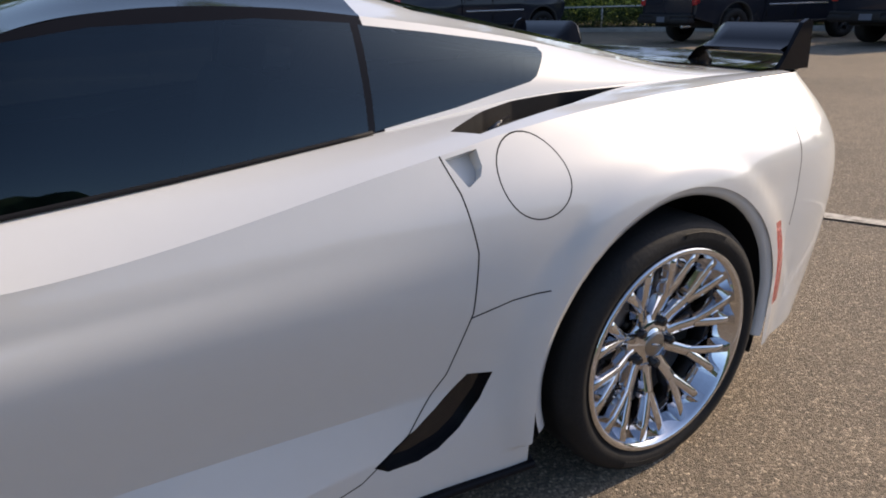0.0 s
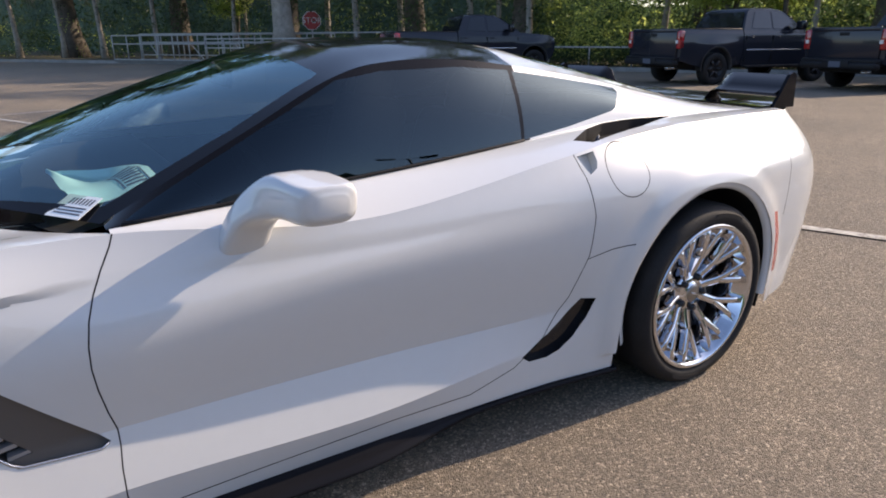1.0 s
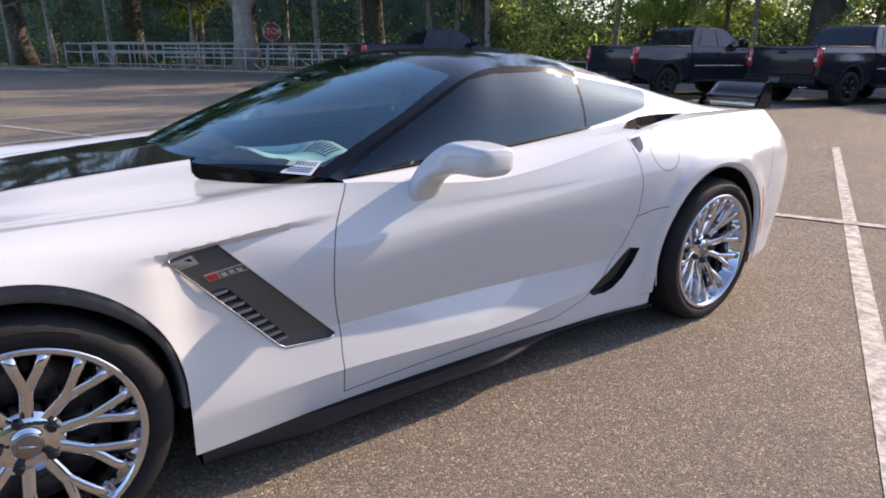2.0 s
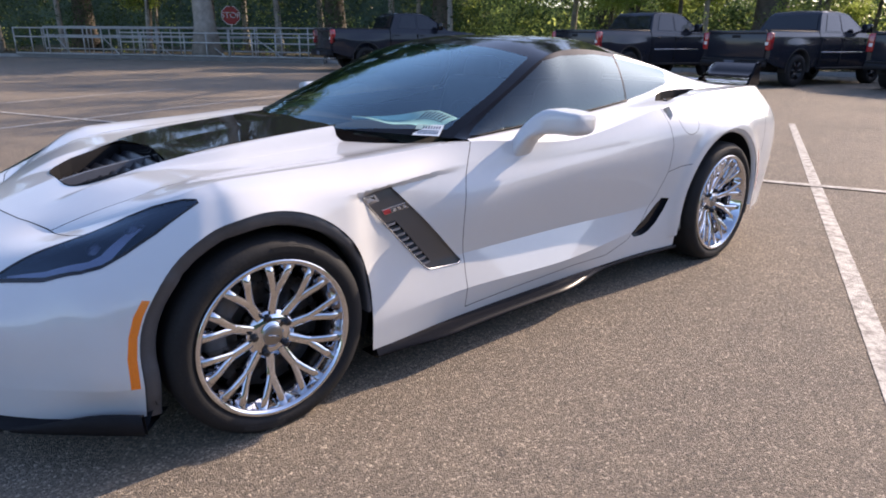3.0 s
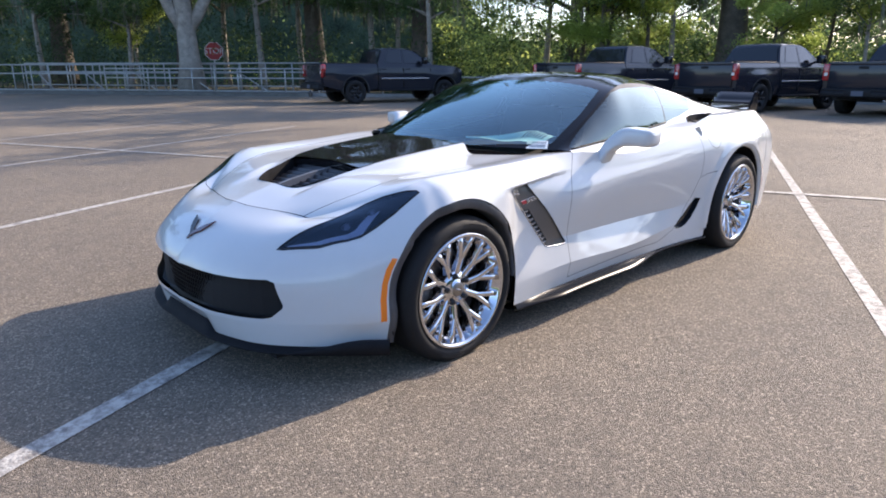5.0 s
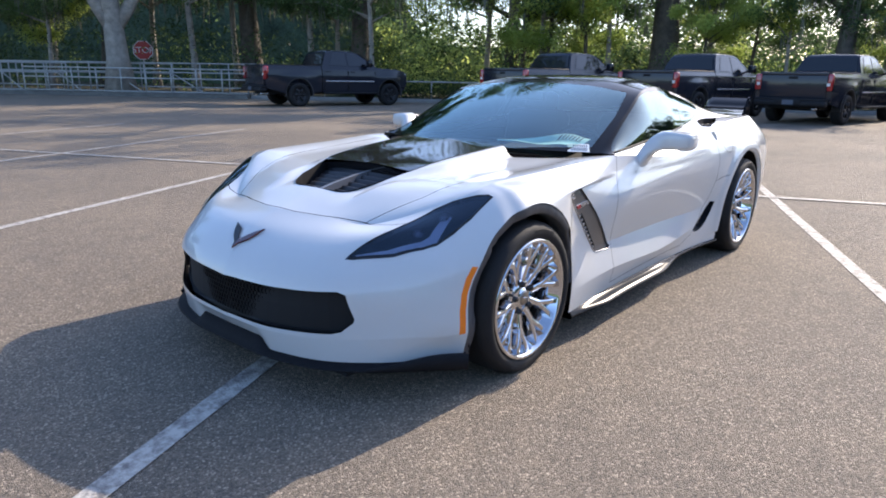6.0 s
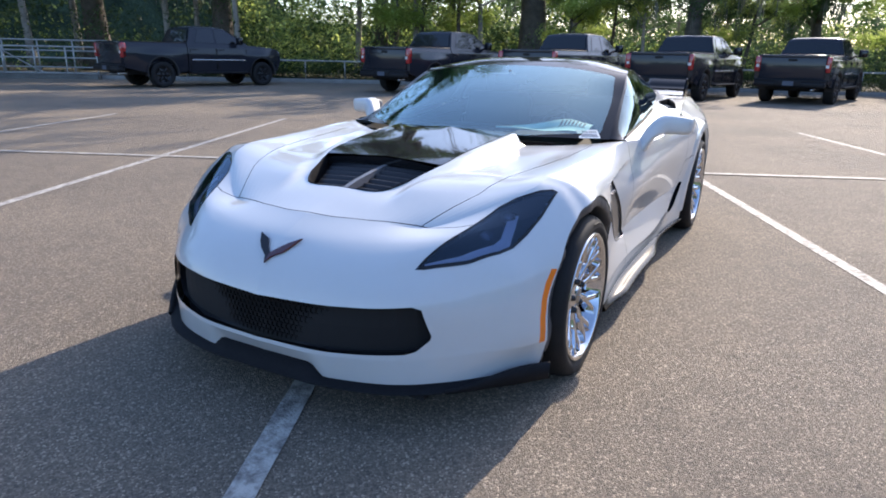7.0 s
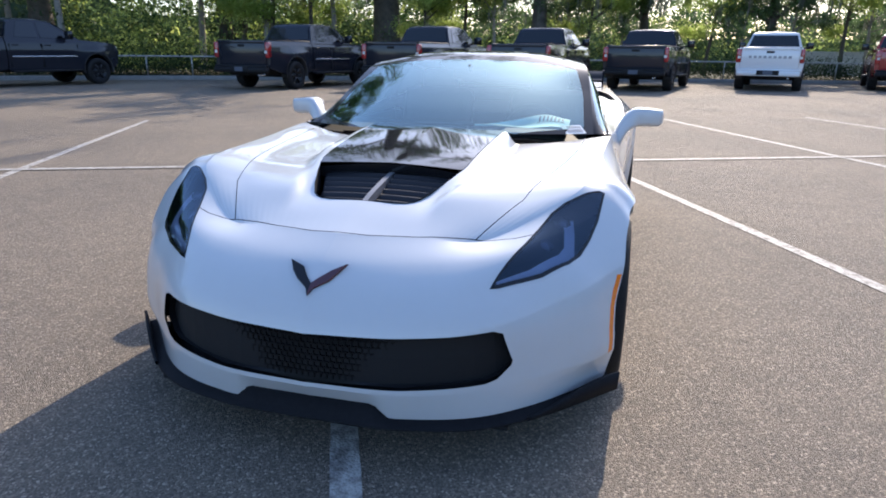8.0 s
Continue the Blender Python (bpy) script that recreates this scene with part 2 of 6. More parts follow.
def cut(bm, poly, ax, side=0, zmin=-9):
    """Cuts the mesh along a polygon seen along one axis (ax: the two axes kept) and returns the faces inside it.
    side: only faces on that side of y = 0."""
    i, j = ax
    k = 3 - i - j
    n = len(poly)
    ok = lambda c: (side == 0 or c.y * side > 0) and c.z > zmin
    X, Y = [p[0] for p in poly], [p[1] for p in poly]
    lo, hi = (min(X) - .02, min(Y) - .02), (max(X) + .02, max(Y) + .02)

    def near(f, lo, hi):
        us, ws = [v.co[i] for v in f.verts], [v.co[j] for v in f.verts]
        return max(us) >= lo[0] and min(us) <= hi[0] and max(ws) >= lo[1] and min(ws) <= hi[1]
    todo = {f for f in bm.faces if near(f, lo, hi) and ok(f.verts[0].co)}
    for a in range(n):
        p, q = Vector(poly[a]), Vector(poly[(a + 1) % n])
        d = q - p
        if d.length < 1e-6:
            continue
        no, co = [0, 0, 0], [0, 0, 0]
        no[i], no[j] = -d.y, d.x
        co[i], co[j] = p.x, p.y
        lo = (min(p.x, q.x) - 0.004, min(p.y, q.y) - 0.004)
        hi = (max(p.x, q.x) + 0.004, max(p.y, q.y) + 0.004)
        fs = [f for f in todo if near(f, lo, hi)]
        if fs:
            g = fs + list({e for f in fs for e in f.edges}) + list({v for f in fs for v in f.verts})
            todo -= set(fs)
            res = bmesh.ops.bisect_plane(bm, geom=g, dist=1e-6, plane_co=co, plane_no=Vector(no).normalized())
            todo |= {f for f in res["geom"] if isinstance(f, bmesh.types.BMFace)}
            todo = {f for f in todo if f.is_valid}
    res = []
    for f in todo:
        c = f.calc_center_median()
        if ok(c) and inside(poly, c[i], c[j]):
            res.append(f)
    return sorted(res, key=lambda f: f.calc_center_median()[:])


def lift(bm, faces):
    """Takes faces out of a mesh into one of their own."""
    out = bmesh.new()
    made = {}
    for f in faces:
        for v in f.verts:
            if v not in made:
                made[v] = out.verts.new(v.co)
        out.faces.new([made[v] for v in f.verts])
    bmesh.ops.delete(bm, geom=faces, context='FACES')
    return out


def strip(pts, w):
    """The outline of a thin band of width w along a row of 2D points."""
    pts = [Vector(p) for p in pts]
    L, R = [], []
    for i, p in enumerate(pts):
        d = (pts[min(i + 1, len(pts) - 1)] - pts[max(i - 1, 0)]).normalized()
        o = Vector((-d.y, d.x)) * w / 2
        L.append(p + o)
        R.append(p - o)
    return [tuple(p) for p in L + R[::-1]]


def thicken(bm, d):
    """Gives an open sheet thickness inwards, against its normals."""
    bmesh.ops.recalc_face_normals(bm, faces=bm.faces[:])
    bmesh.ops.solidify(bm, geom=bm.faces[:], thickness=d)


def mirror(bm):
    """A mirrored twin of a mesh, across y = 0."""
    out = bm.copy()
    for v in out.verts:
        v.co.y = -v.co.y
    bmesh.ops.reverse_faces(out, faces=out.faces[:])
    return out


def inset_shape(bm, poly, ax, level, depth):
    """A flat plate with a given outline, at a level of the third axis."""
    i, j = ax
    k = 3 - i - j
    vs = []
    for p in poly:
        c = [0, 0, 0]
        c[i], c[j], c[k] = p[0], p[1], level
        vs.append(bm.verts.new(c))
    f = bm.faces.new(vs)
    r = bmesh.ops.extrude_face_region(bm, geom=[f])
    for v in r["geom"]:
        if isinstance(v, bmesh.types.BMVert):
            v.co[k] += depth
    return f


# ---- ground and stall lines ----
bm = bmesh.new()
bmesh.ops.create_grid(bm, x_segments=40, y_segments=40, size=400)
ground = tagged(part("ground", bm, ASPHALT), "worn grey-brown asphalt parking lot", kind="structure")
ALONG, ACROSS = Vector((.913, .407, 0)), Vector((.407, -.913, 0))   # stall direction, row direction


def stall_line(p0, q0, p1, q1, w=.092, z=.004):
    bm = bmesh.new()
    a, b = ALONG * p0 + ACROSS * q0, ALONG * p1 + ACROSS * q1
    d = (b - a).normalized()
    o = Vector((-d.y, d.x, 0)) * w / 2
    n = max(2, int((b - a).length / .08))
    rows = []
    for i in range(n + 1):
        c = a.lerp(b, i / n) + Vector((0, 0, z))
        j = .004 * noise.noise(c * 9), .004 * noise.noise(c * 9 + Vector((5, 5, 5)))
        rows.append([c + o * (1 + j[0] * 14), c - o * (1 + j[1] * 14)])
    grid(bm, rows)
    for f in bm.faces:
        f.normal_update()
        if f.normal.z < 0:
            f.normal_flip()
    return tagged(part("stall_line", bm, LINE), "worn white painted parking stall line", "road marking", "stall lines", "structure")


for q in (-9.9, -6.75, -3.43, -.23, 5.95, 9.1, 12.2):
    stall_line(-1.75, q, 9.35, q)
stall_line(-1.75, 2.69, 9.35, 2.66)
stall_line(4.56, -16, 4.54, 18, .10, .009)


# ---- sports car: front axle at x = 0, nose towards -x, wheels on z = 0 ----
WB, RF, RR = 2.71, 0.327, 0.338            # wheelbase, tyre radii
ARCH_F, ARCH_R = 0.377, 0.394              # wheel arch radii
car = tagged(new("sports_car"), "white sports coupe with black roof and chrome wheels on asphalt", "car")

# Lines of the flank, bottom to top, from the nose's middle round the corner to the tail's middle.
BOTTOM = [(-.815, 0, .150), (-.80, .30, .155), (-.69, .58, .160), (-.365, .878, .166), (-.20, .905, .160), (0, .910, .160), (.39, .900, .145), (.85, .868, .143),
          (1.45, .872, .147), (2.0, .892, .150), (2.33, .925, .150), (2.71, .95, .17), (3.1, .955, .22), (3.40, .86, .25), (3.55, .50, .26), (3.58, 0, .26)]
SILL = [(-.850, 0, .250), (-.825, .30, .250), (-.70, .575, .255), (-.385, .888, .275), (-.20, .924, .30), (0, .938, .30), (.39, .908, .255), (.855, .894, .262),
        (1.45, .904, .250), (2.0, .898, .285), (2.33, .938, .290), (2.71, .968, .30), (3.1, .955, .34), (3.45, .860, .36), (3.60, .50, .36), (3.63, 0, .36)]
LOWER = [(-.838, 0, .410), (-.81, .30, .418), (-.70, .56, .430), (-.345, .904, .42), (-.18, .944, .46), (0, .962, .48), (.40, .912, .42), (.862, .856, .395),
         (1.45, .854, .390), (2.0, .884, .39), (2.33, .950, .43), (2.71, .980, .46), (3.1, .960, .48), (3.48, .865, .50), (3.62, .50, .50), (3.65, 0, .50)]
WAIST = [(-.775, 0, .512), (-.745, .30, .518), (-.635, .540, .536), (-.305, .906, .56), (-.15, .938, .64), (0, .948, .67), (.40, .908, .60), (.875, .897, .60),
         (1.45, .910, .63), (2.0, .928, .63), (2.33, .958, .62), (2.71, .978, .67), (3.1, .952, .66), (3.50, .860, .68), (3.63, .50, .68), (3.66, 0, .68)]
SHOULDER = [(-.685, 0, .584), (-.646, .28, .589), (-.522, .56, .616), (-.235, .825, .690), (-.12, .855, .745), (0, .876, .762), (.40, .888, .725), (.885, .862, .725),
            (1.45, .896, .728), (2.02, .918, .755), (2.33, .938, .78), (2.71, .945, .79), (3.1, .924, .79), (3.49, .822, .80), (3.62, .50, .80), (3.65, 0, .80)]
CREST = [(-.555, 0, .645), (-.512, .28, .640), (-.440, .480, .636), (-.20, .715, .745), (-.10, .755, .780), (0, .770, .792), (.42, .795, .806), (.895, .824, .824),
         (1.45, .880, .787), (2.05, .874, .866), (2.35, .845, .902), (2.71, .800, .920), (3.1, .770, .925), (3.46, .725, .925), (3.56, .45, .925), (3.58, 0, .925)]
# Lines of the cabin, from the cowl to the tail.
SPINE = [(.55, 0, .856), (.80, 0, .957), (1.10, 0, 1.062), (1.47, 0, 1.168), (1.65, 0, 1.203), (1.90, 0, 1.212), (2.15, 0, 1.195), (2.50, 0, 1.130), (2.85, 0, 1.05), (3.20, 0, .965), (3.40, 0, .925)]
INNER = [(.60, .35, .846), (.84, .36, .945), (1.13, .36, 1.050), (1.475, .36, 1.156), (1.66, .36, 1.193), (1.90, .36, 1.20), (2.15, .35, 1.182), (2.50, .33, 1.117), (2.85, .33, 1.04), (3.20, .33, .957), (3.40, .35, .925)]
RAIL = [(.885, .735, .826), (1.03, .718, .898), (1.24, .692, 1.000), (1.48, .656, 1.112), (1.66, .622, 1.146), (1.90, .597, 1.146), (2.13, .574, 1.122), (2.50, .552, 1.066), (2.85, .55, .995), (3.20, .58, .938), (3.40, .62, .926)]
BELT = [(.888, .802, .828), (1.05, .790, .838), (1.24, .778, .848), (1.48, .762, .862), (1.66, .748, .872), (1.90, .725, .888), (2.10, .702, .902), (2.50, .655, .930), (2.85, .64, .930), (3.20, .655, .927), (3.40, .68, .926)]


def smooth01(t):
    t = min(max(t, 0.0), 1.0)
    return t * t * (3 - 2 * t)


def flank(step_u=14, step_v=20):
    rows = [catmull(line, step_u) for line in (BOTTOM, SILL, LOWER, WAIST, SHOULDER, CREST)]
    cols = []
    for c in range(len(rows[0])):
        low = catmull([rows[0][c], rows[1][c]], step_v)[:-1]
        high = catmull([r[c] for r in rows[1:]], step_v)
        fold = catmull([rows[1][c], rows[2][c]], step_v)[:-1] + catmull([r[c] for r in rows[2:]], step_v)
        w = smooth01((rows[2][c][0] - .55) / .25) * smooth01((2.32 - rows[2][c][0]) / .3) if rows[2][c][1] > .8 else 0
        high = [a * (1 - w) + b * w for a, b in zip(high, fold)]
        cols.append([Vector((p[0], p[1], p[2])) for p in low + high])
    for col in cols:
        for below in (0, .022):                                  # rows of the skin run along the ridge over the vent
            near = [p for p in col if .28 < p.x < 1.15 and abs(.716 + (p.x - .35) * .070 - below - p.z) < .010]
            if near:
                q = min(near, key=lambda p: abs(.716 + (p.x - .35) * .070 - below - p.z))
                q.z = .716 + (q.x - .35) * .070 - below
        for p in col:
            if .30 < p.x < 1.15 and .2 < p.z < .80:      # undercut behind the front wheel
                line = .716 + (p.x - .35) * .070
                edge = min(max((line - p.z) / .022, 0), 1)
                d = .040 * edge * smooth01((.90 - p.x) / .50) * smooth01((p.x - .29) / .14) * smooth01((p.z - .22) / .3)
                p.y -= d
            q = math.hypot(p.x - WB, p.z - RR - .012)            # rolled flare round the rear arch
            if q < ARCH_R + .09 and p.z > .2:
                p.y += .012 * smooth01((ARCH_R + .085 - q) / .055)
            if -.66 < p.x < -.30 and .2 < p.z < .66:             # full corner ahead of the wheel
                p.y += .026 * smooth01((p.y - .55) / .2) * math.exp(-((p.x + .47) / .065) ** 2) * smooth01((p.z - .2) / .12) * smooth01((.66 - p.z) / .14)
            if p.x < -.5 and p.z < .25 and p.y < .26:            # raised middle of the chin
                p.z += (.25 - p.z) * .5 * smooth01((.26 - p.y) / .06)
    return cols


HOOD_SIDE = catmull(CREST, 20)[40:141]
NOSE_EDGE = catmull(CREST, 20)[:41]
CREST_FINE = [tuple(p) for p in catmull(CREST, 14)[98:183]]
HOOD_MID = catmull([(-.555, 0, .645), (-.36, 0, .704), (-.13, 0, .764), (.15, 0, .806), (.42, 0, .840), (.60, 0, .862)], 20)


def hood_point(s, v):
    """s from nose to cowl, v from the middle line to the crest."""
    side, centre = HOOD_SIDE, HOOD_MID
    i = s * (len(side) - 1)
    a = int(min(i, len(side) - 2))
    S = side[a] + (side[a + 1] - side[a]) * (i - a)
    C = centre[a] + (centre[a + 1] - centre[a]) * (i - a)
    p = C + (S - C) * v
    e = NOSE_EDGE[int(round(v * 40))] - (HOOD_MID[0] + (HOOD_SIDE[0] - HOOD_MID[0]) * v)
    p = p + e * (1 - smooth01(s / .22))
    y = p[1]
    w = .235 + .115 * smooth01((p[0] + .38) / .55)                 # half width of the raised middle
    grow = smooth01((p[0] + .50) / .30)
    bulge = smooth01((w + .055 - y) / .06)
    edge = S[2]
    mid_z = C[2]
    low = edge - .020 * grow                                       # floor between crest and raised middle
    flat = low + (edge - low) * smooth01((v - .72) / .28)
    z = flat + (mid_z - flat) * bulge if grow > 0 else p[2]
    z = z * grow + p[2] * (1 - grow)
    z += .010 * (1 - (y / max(w, .01)) ** 2) * bulge * grow * .5
    return Vector((p[0], y, z))


def top_grid(lines, xs_n, v_n, x0=None, x1=None):
    """A sheet across lines that share a station count."""
    rows = [catmull(l, xs_n) for l in lines]
    out = []
    for c in range(len(rows[0])):
        full = [Vector((r[c][0], -r[c][1], r[c][2])) for r in rows[:0:-1]] + [Vector(r[c]) for r in rows]
        sm = catmull(full, v_n)
        half = sm[len(sm) // 2:]
        half[0][1] = 0.0
        out.append([Vector(p) for p in half])
    return out


def between(A, B, x0, x1, nx, nv, crown=0.0, out=0.0):
    """A sheet between two lines along x, with a slight crown."""
    P = []
    for i in range(nx + 1):
        x = x0 + (x1 - x0) * i / nx
        a, b = at_x(A, x), at_x(B, x)
        row = []
        for k in range(nv + 1):
            t = k / nv
            p = a.lerp(b, t)
            bow = 4 * t * (1 - t)
            p.z += crown * bow
            p.y += out * bow
            row.append(p)
        P.append(row)
    return P


def arch(bm, cx, cz, r):
    """Opens a wheel arch in the flank: round above the axle, upright below it."""
    poly = [(cx + r * math.cos(math.pi * k / 40), cz + r * math.sin(math.pi * k / 40)) for k in range(41)] + [(cx - r, .02), (cx + r, .02)]
    gone = [f for f in cut(bm, poly, (0, 2)) if abs(f.calc_center_median().y) > .5]
    bmesh.ops.delete(bm, geom=gone, context='FACES')


def orient(bm, z0=.45):
    for f in bm.faces:
        c = f.calc_center_median()
        f.normal_update()
        if f.normal.dot(c - Vector((min(max(c.x, -.35), 3.2), 0, min(z0, c.z)))) < 0:
            f.normal_flip()


# -- left flank, with the panel joints cut through --
fl = bmesh.new()
grid(fl, [[Vector((p.x, -p.y, p.z)) for p in col] for col in flank()])
arch(fl, 0, RF + .012, ARCH_F)
arch(fl, WB, RR + .012, ARCH_R)
orient(fl)

GAP = .0032
DOOR_REAR = [(2.128, .897), (2.135, .885), (2.160, .81), (2.176, .70), (2.164, .575), (2.115, .44), (2.03, .32), (1.92, .245), (1.76, .200)]
DOOR_FRONT = [(.905, .842), (.888, .80), (.864, .758), (.842, .712), (.826, .665), (.817, .615), (.815, .565), (.820, .51), (.831, .445), (.843, .395), (.843, .36), (.838, .31), (.837, .25), (.842, .176)]
DOOR = DOOR_FRONT[::1] + [(1.2, .193), (1.5, .205)] + DOOR_REAR[::-1]
fl_joint = []
for row in (DOOR_FRONT, DOOR_REAR, [(1.76, .200), (1.5, .205), (1.2, .193), (.842, .176)], [(2.160, .565), (2.25, .585), (2.335, .590)],
            [(3.235, .95), (3.215, .80), (3.195, .66), (3.17, .56)]):
    fl_joint += [f for f in cut(fl, strip(row, GAP), (0, 2)) if f.is_valid]
    bmesh.ops.delete(fl, geom=[f for f in fl_joint if f.is_valid], context='FACES')
    fl_joint = []
FENDER_VENT = [(.362, .694), (.498, .712), (.826, .376), (.812, .364), (.655, .374)]
QUARTER_VENT = [(2.160, .430), (2.216, .422), (2.188, .360), (2.142, .302), (2.092, .264), (2.045, .249), (1.978, .250), (1.948, .272), (2.000, .303), (2.046, .328), (2.088, .360), (2.128, .398)]
HANDLE = [(2.148, .871), (2.222, .880), (2.222, .850), (2.212, .834), (2.180, .818)]
FUEL = [(2.329 + .081 * math.cos(a * math.pi / 16), .819 + .079 * math.sin(a * math.pi / 16)) for a in range(32)]
AMBER_SHAPE = [(-.349, .524), (-.333, .522), (-.354, .48), (-.374, .42), (-.383, .36), (-.386, .272), (-.408, .270), (-.405, .36), (-.394, .42), (-.374, .48)]
RED_SHAPE = [(3.074, .590), (3.116, .586), (3.150, .48), (3.168, .345), (3.128, .340), (3.108, .48)]
GRILLE = [(0, .415), (.30, .424), (.545, .436), (.572, .425), (.602, .335), (.598, .320), (.562, .283), (.53, .273), (.30, .265), (0, .263)]
pieces = {}
for key, poly, ax in (("fender_vent", FENDER_VENT, (0, 2)), ("quarter_vent", QUARTER_VENT, (0, 2)), ("handle", HANDLE, (0, 2)), ("amber", AMBER_SHAPE, (0, 2)), ("red", RED_SHAPE, (0, 2))):
    pieces[key] = lift(fl, cut(fl, poly, ax))
front = [f for f in cut(fl, [(-y, z) for y, z in GRILLE], (1, 2)) if f.calc_center_median().x < -.5]
bmesh.ops.delete(fl, geom=front, context='FACES')

# -- hood half, haunch, cabin side and cabin top --
hd = bmesh.new()
grid(hd, [[Vector((q.x, -q.y, q.z)) for q in (hood_point(i / 90, k / 60) for k in range(61))] for i in range(91)])
orient(hd)
ha = bmesh.new()
grid(ha, [[Vector((q.x, -q.y, q.z)) for q in row] for row in between(BELT, CREST_FINE, .895, 3.40, 180, 10, .004)])
orient(ha)
INTAKE = [(2.214, .785), (2.344, .708), (2.45, .672), (2.60, .662), (2.81, .677), (2.55, .767), (2.338, .812), (2.257, .829)]
intake = lift(ha, cut(ha, [(x, -y) for x, y in INTAKE], (0, 1)))
cs = bmesh.new()
grid(cs, [[Vector((q.x, -q.y, q.z)) for q in row] for row in between(RAIL, BELT, .89, 3.40, 150, 14, 0, .015)])
orient(cs)
ct = bmesh.new()
grid(ct, [[Vector((q.x, -q.y, q.z)) for q in row] for row in top_grid((SPINE, INNER, RAIL), 12, 12)])
orient(ct)

# headlights lie across flank and hood
HEAD = [(-.645, .518), (-.628, .545), (-.531, .662), (-.455, .735), (-.410, .764), (-.345, .789), (-.267, .809), (-.147, .822), (-.145, .800), (-.167, .764), (-.238, .694), (-.295, .654), (-.465, .592), (-.60, .535)]
HEAD_L = [(x, -y) for x, y in HEAD]
head_a = lift(fl, cut(fl, HEAD_L, (0, 1), zmin=.45))
head_b = lift(hd, cut(hd, HEAD_L, (0, 1), zmin=.45))

# hood joint
joint = [f for f in cut(hd, strip([(-.461, -.435), (-.243, -.553), (.0, -.615), (.20, -.650), (.42, -.678), (.74, -.70)], GAP), (0, 1))]
bmesh.ops.delete(hd, geom=joint, context='FACES')
NOSE_JOINT = [(-.548, .01), (-.542, -.10), (-.514, -.25), (-.482, -.36), (-.464, -.42), (-.458, -.45), (-.435, -.56), (-.40, -.63)]
for sheet in (hd, fl):
    seam = cut(sheet, strip(NOSE_JOINT, .0036), (0, 1), zmin=.55)
    bmesh.ops.delete(sheet, geom=seam, context='FACES')
SCOOP = [(-.350, .01), (-.348, -.120), (-.340, -.158), (-.324, -.184), (-.300, -.203), (-.25, -.226), (-.124, -.271), (-.055, -.291), (-.020, .01)]
scoop_faces = cut(hd, SCOOP, (0, 1))
bmesh.ops.delete(hd, geom=scoop_faces, context='FACES')
PANEL = [(-.020, .01), (-.055, -.291), (.0, -.302), (.20, -.312), (.40, -.322), (.57, -.328), (.70, -.330), (.70, .01)]
carbon = lift(hd, cut(hd, PANEL, (0, 1)))
# the cowl: nothing of the hood under the windshield
cowl = cut(hd, [(.606, .01), (.604, -.30), (.594, -.341), (.584, -.378), (.603, -.408), (.665, -.522), (.756, -.64), (.825, -.76), (.88, -.806), (1.0, -.82), (1.0, .01)], (0, 1))
bmesh.ops.delete(hd, geom=[f for f in cowl if f.is_valid], context='FACES')
for v in carbon.verts:
    v.co.z += .003


def both(name, bm, material, label="", thick=0.0, **k):
    """A left part and its mirrored twin on the right."""
    if thick:
        thicken(bm, thick)
    tw = mirror(bm)
    return part(name, bm, material, car, label, **k), part(name, tw, material, car, label, **k)


def whole(name, bm, material, label="", **k):
    """One part from a half and its mirrored other half."""
    tw = mirror(bm)
    me = bpy.data.meshes.new("half")
    tw.to_mesh(me)
    tw.free()
    bm.from_mesh(me)
    bpy.data.meshes.remove(me)
    bmesh.ops.remove_doubles(bm, verts=[v for v in bm.verts if abs(v.co.y) < .002], dist=.003)
    return part(name, bm, material, car, label, **k)


def take(bm, test):
    return lift(bm, [f for f in bm.faces if test(f.calc_center_median())])


# quarter window and door window in the cabin side
DOOR_GLASS = [(.93, .838), (1.48, 1.103), (1.62, 1.122), (1.90, 1.126), (2.099, 1.110), (2.073, .90), (2.0, .886), (1.66, .872), (1.24, .850)]
QUARTER_GLASS = [(2.117, 1.106), (2.30, 1.082), (2.50, 1.052), (2.606, 1.034), (2.612, 1.020), (2.555, .972), (2.53, .962), (2.30, .928), (2.089, .905)]
door_glass = lift(cs, cut(cs, DOOR_GLASS, (0, 2)))
quarter_glass = lift(cs, cut(cs, QUARTER_GLASS, (0, 2)))
pillar = take(cs, lambda c: c.x < 2.132 - (1.10 - c.z) * .12)
HATCH = [(2.26, .01), (2.26, -.40), (2.32, -.455), (2.85, -.45), (3.18, -.47), (3.22, -.44), (3.24, .01)]
hatch = lift(ct, cut(ct, HATCH, (0, 1)))
WS = [(.50, .01), (.50, -.36), (.62, -.39), (.90, -.685), (1.20, -.655), (1.44, -.600), (1.462, -.585), (1.455, -.3), (1.452, .01)]
windshield = lift(ct, cut(ct, WS, (0, 1)))
roof_black = take(ct, lambda c: c.x < 2.135 + max(0, .35 - abs(c.y)) * .3)

# -- parts --
right = mirror(fl)
ring = [f for f in cut(fl, strip(FUEL + FUEL[:1], .0028), (0, 2))]
bmesh.ops.delete(fl, geom=ring, context='FACES')
fuel = lift(fl, cut(fl, FUEL, (0, 2)))


def in_door(c):
    return inside(DOOR, c.x, c.z)


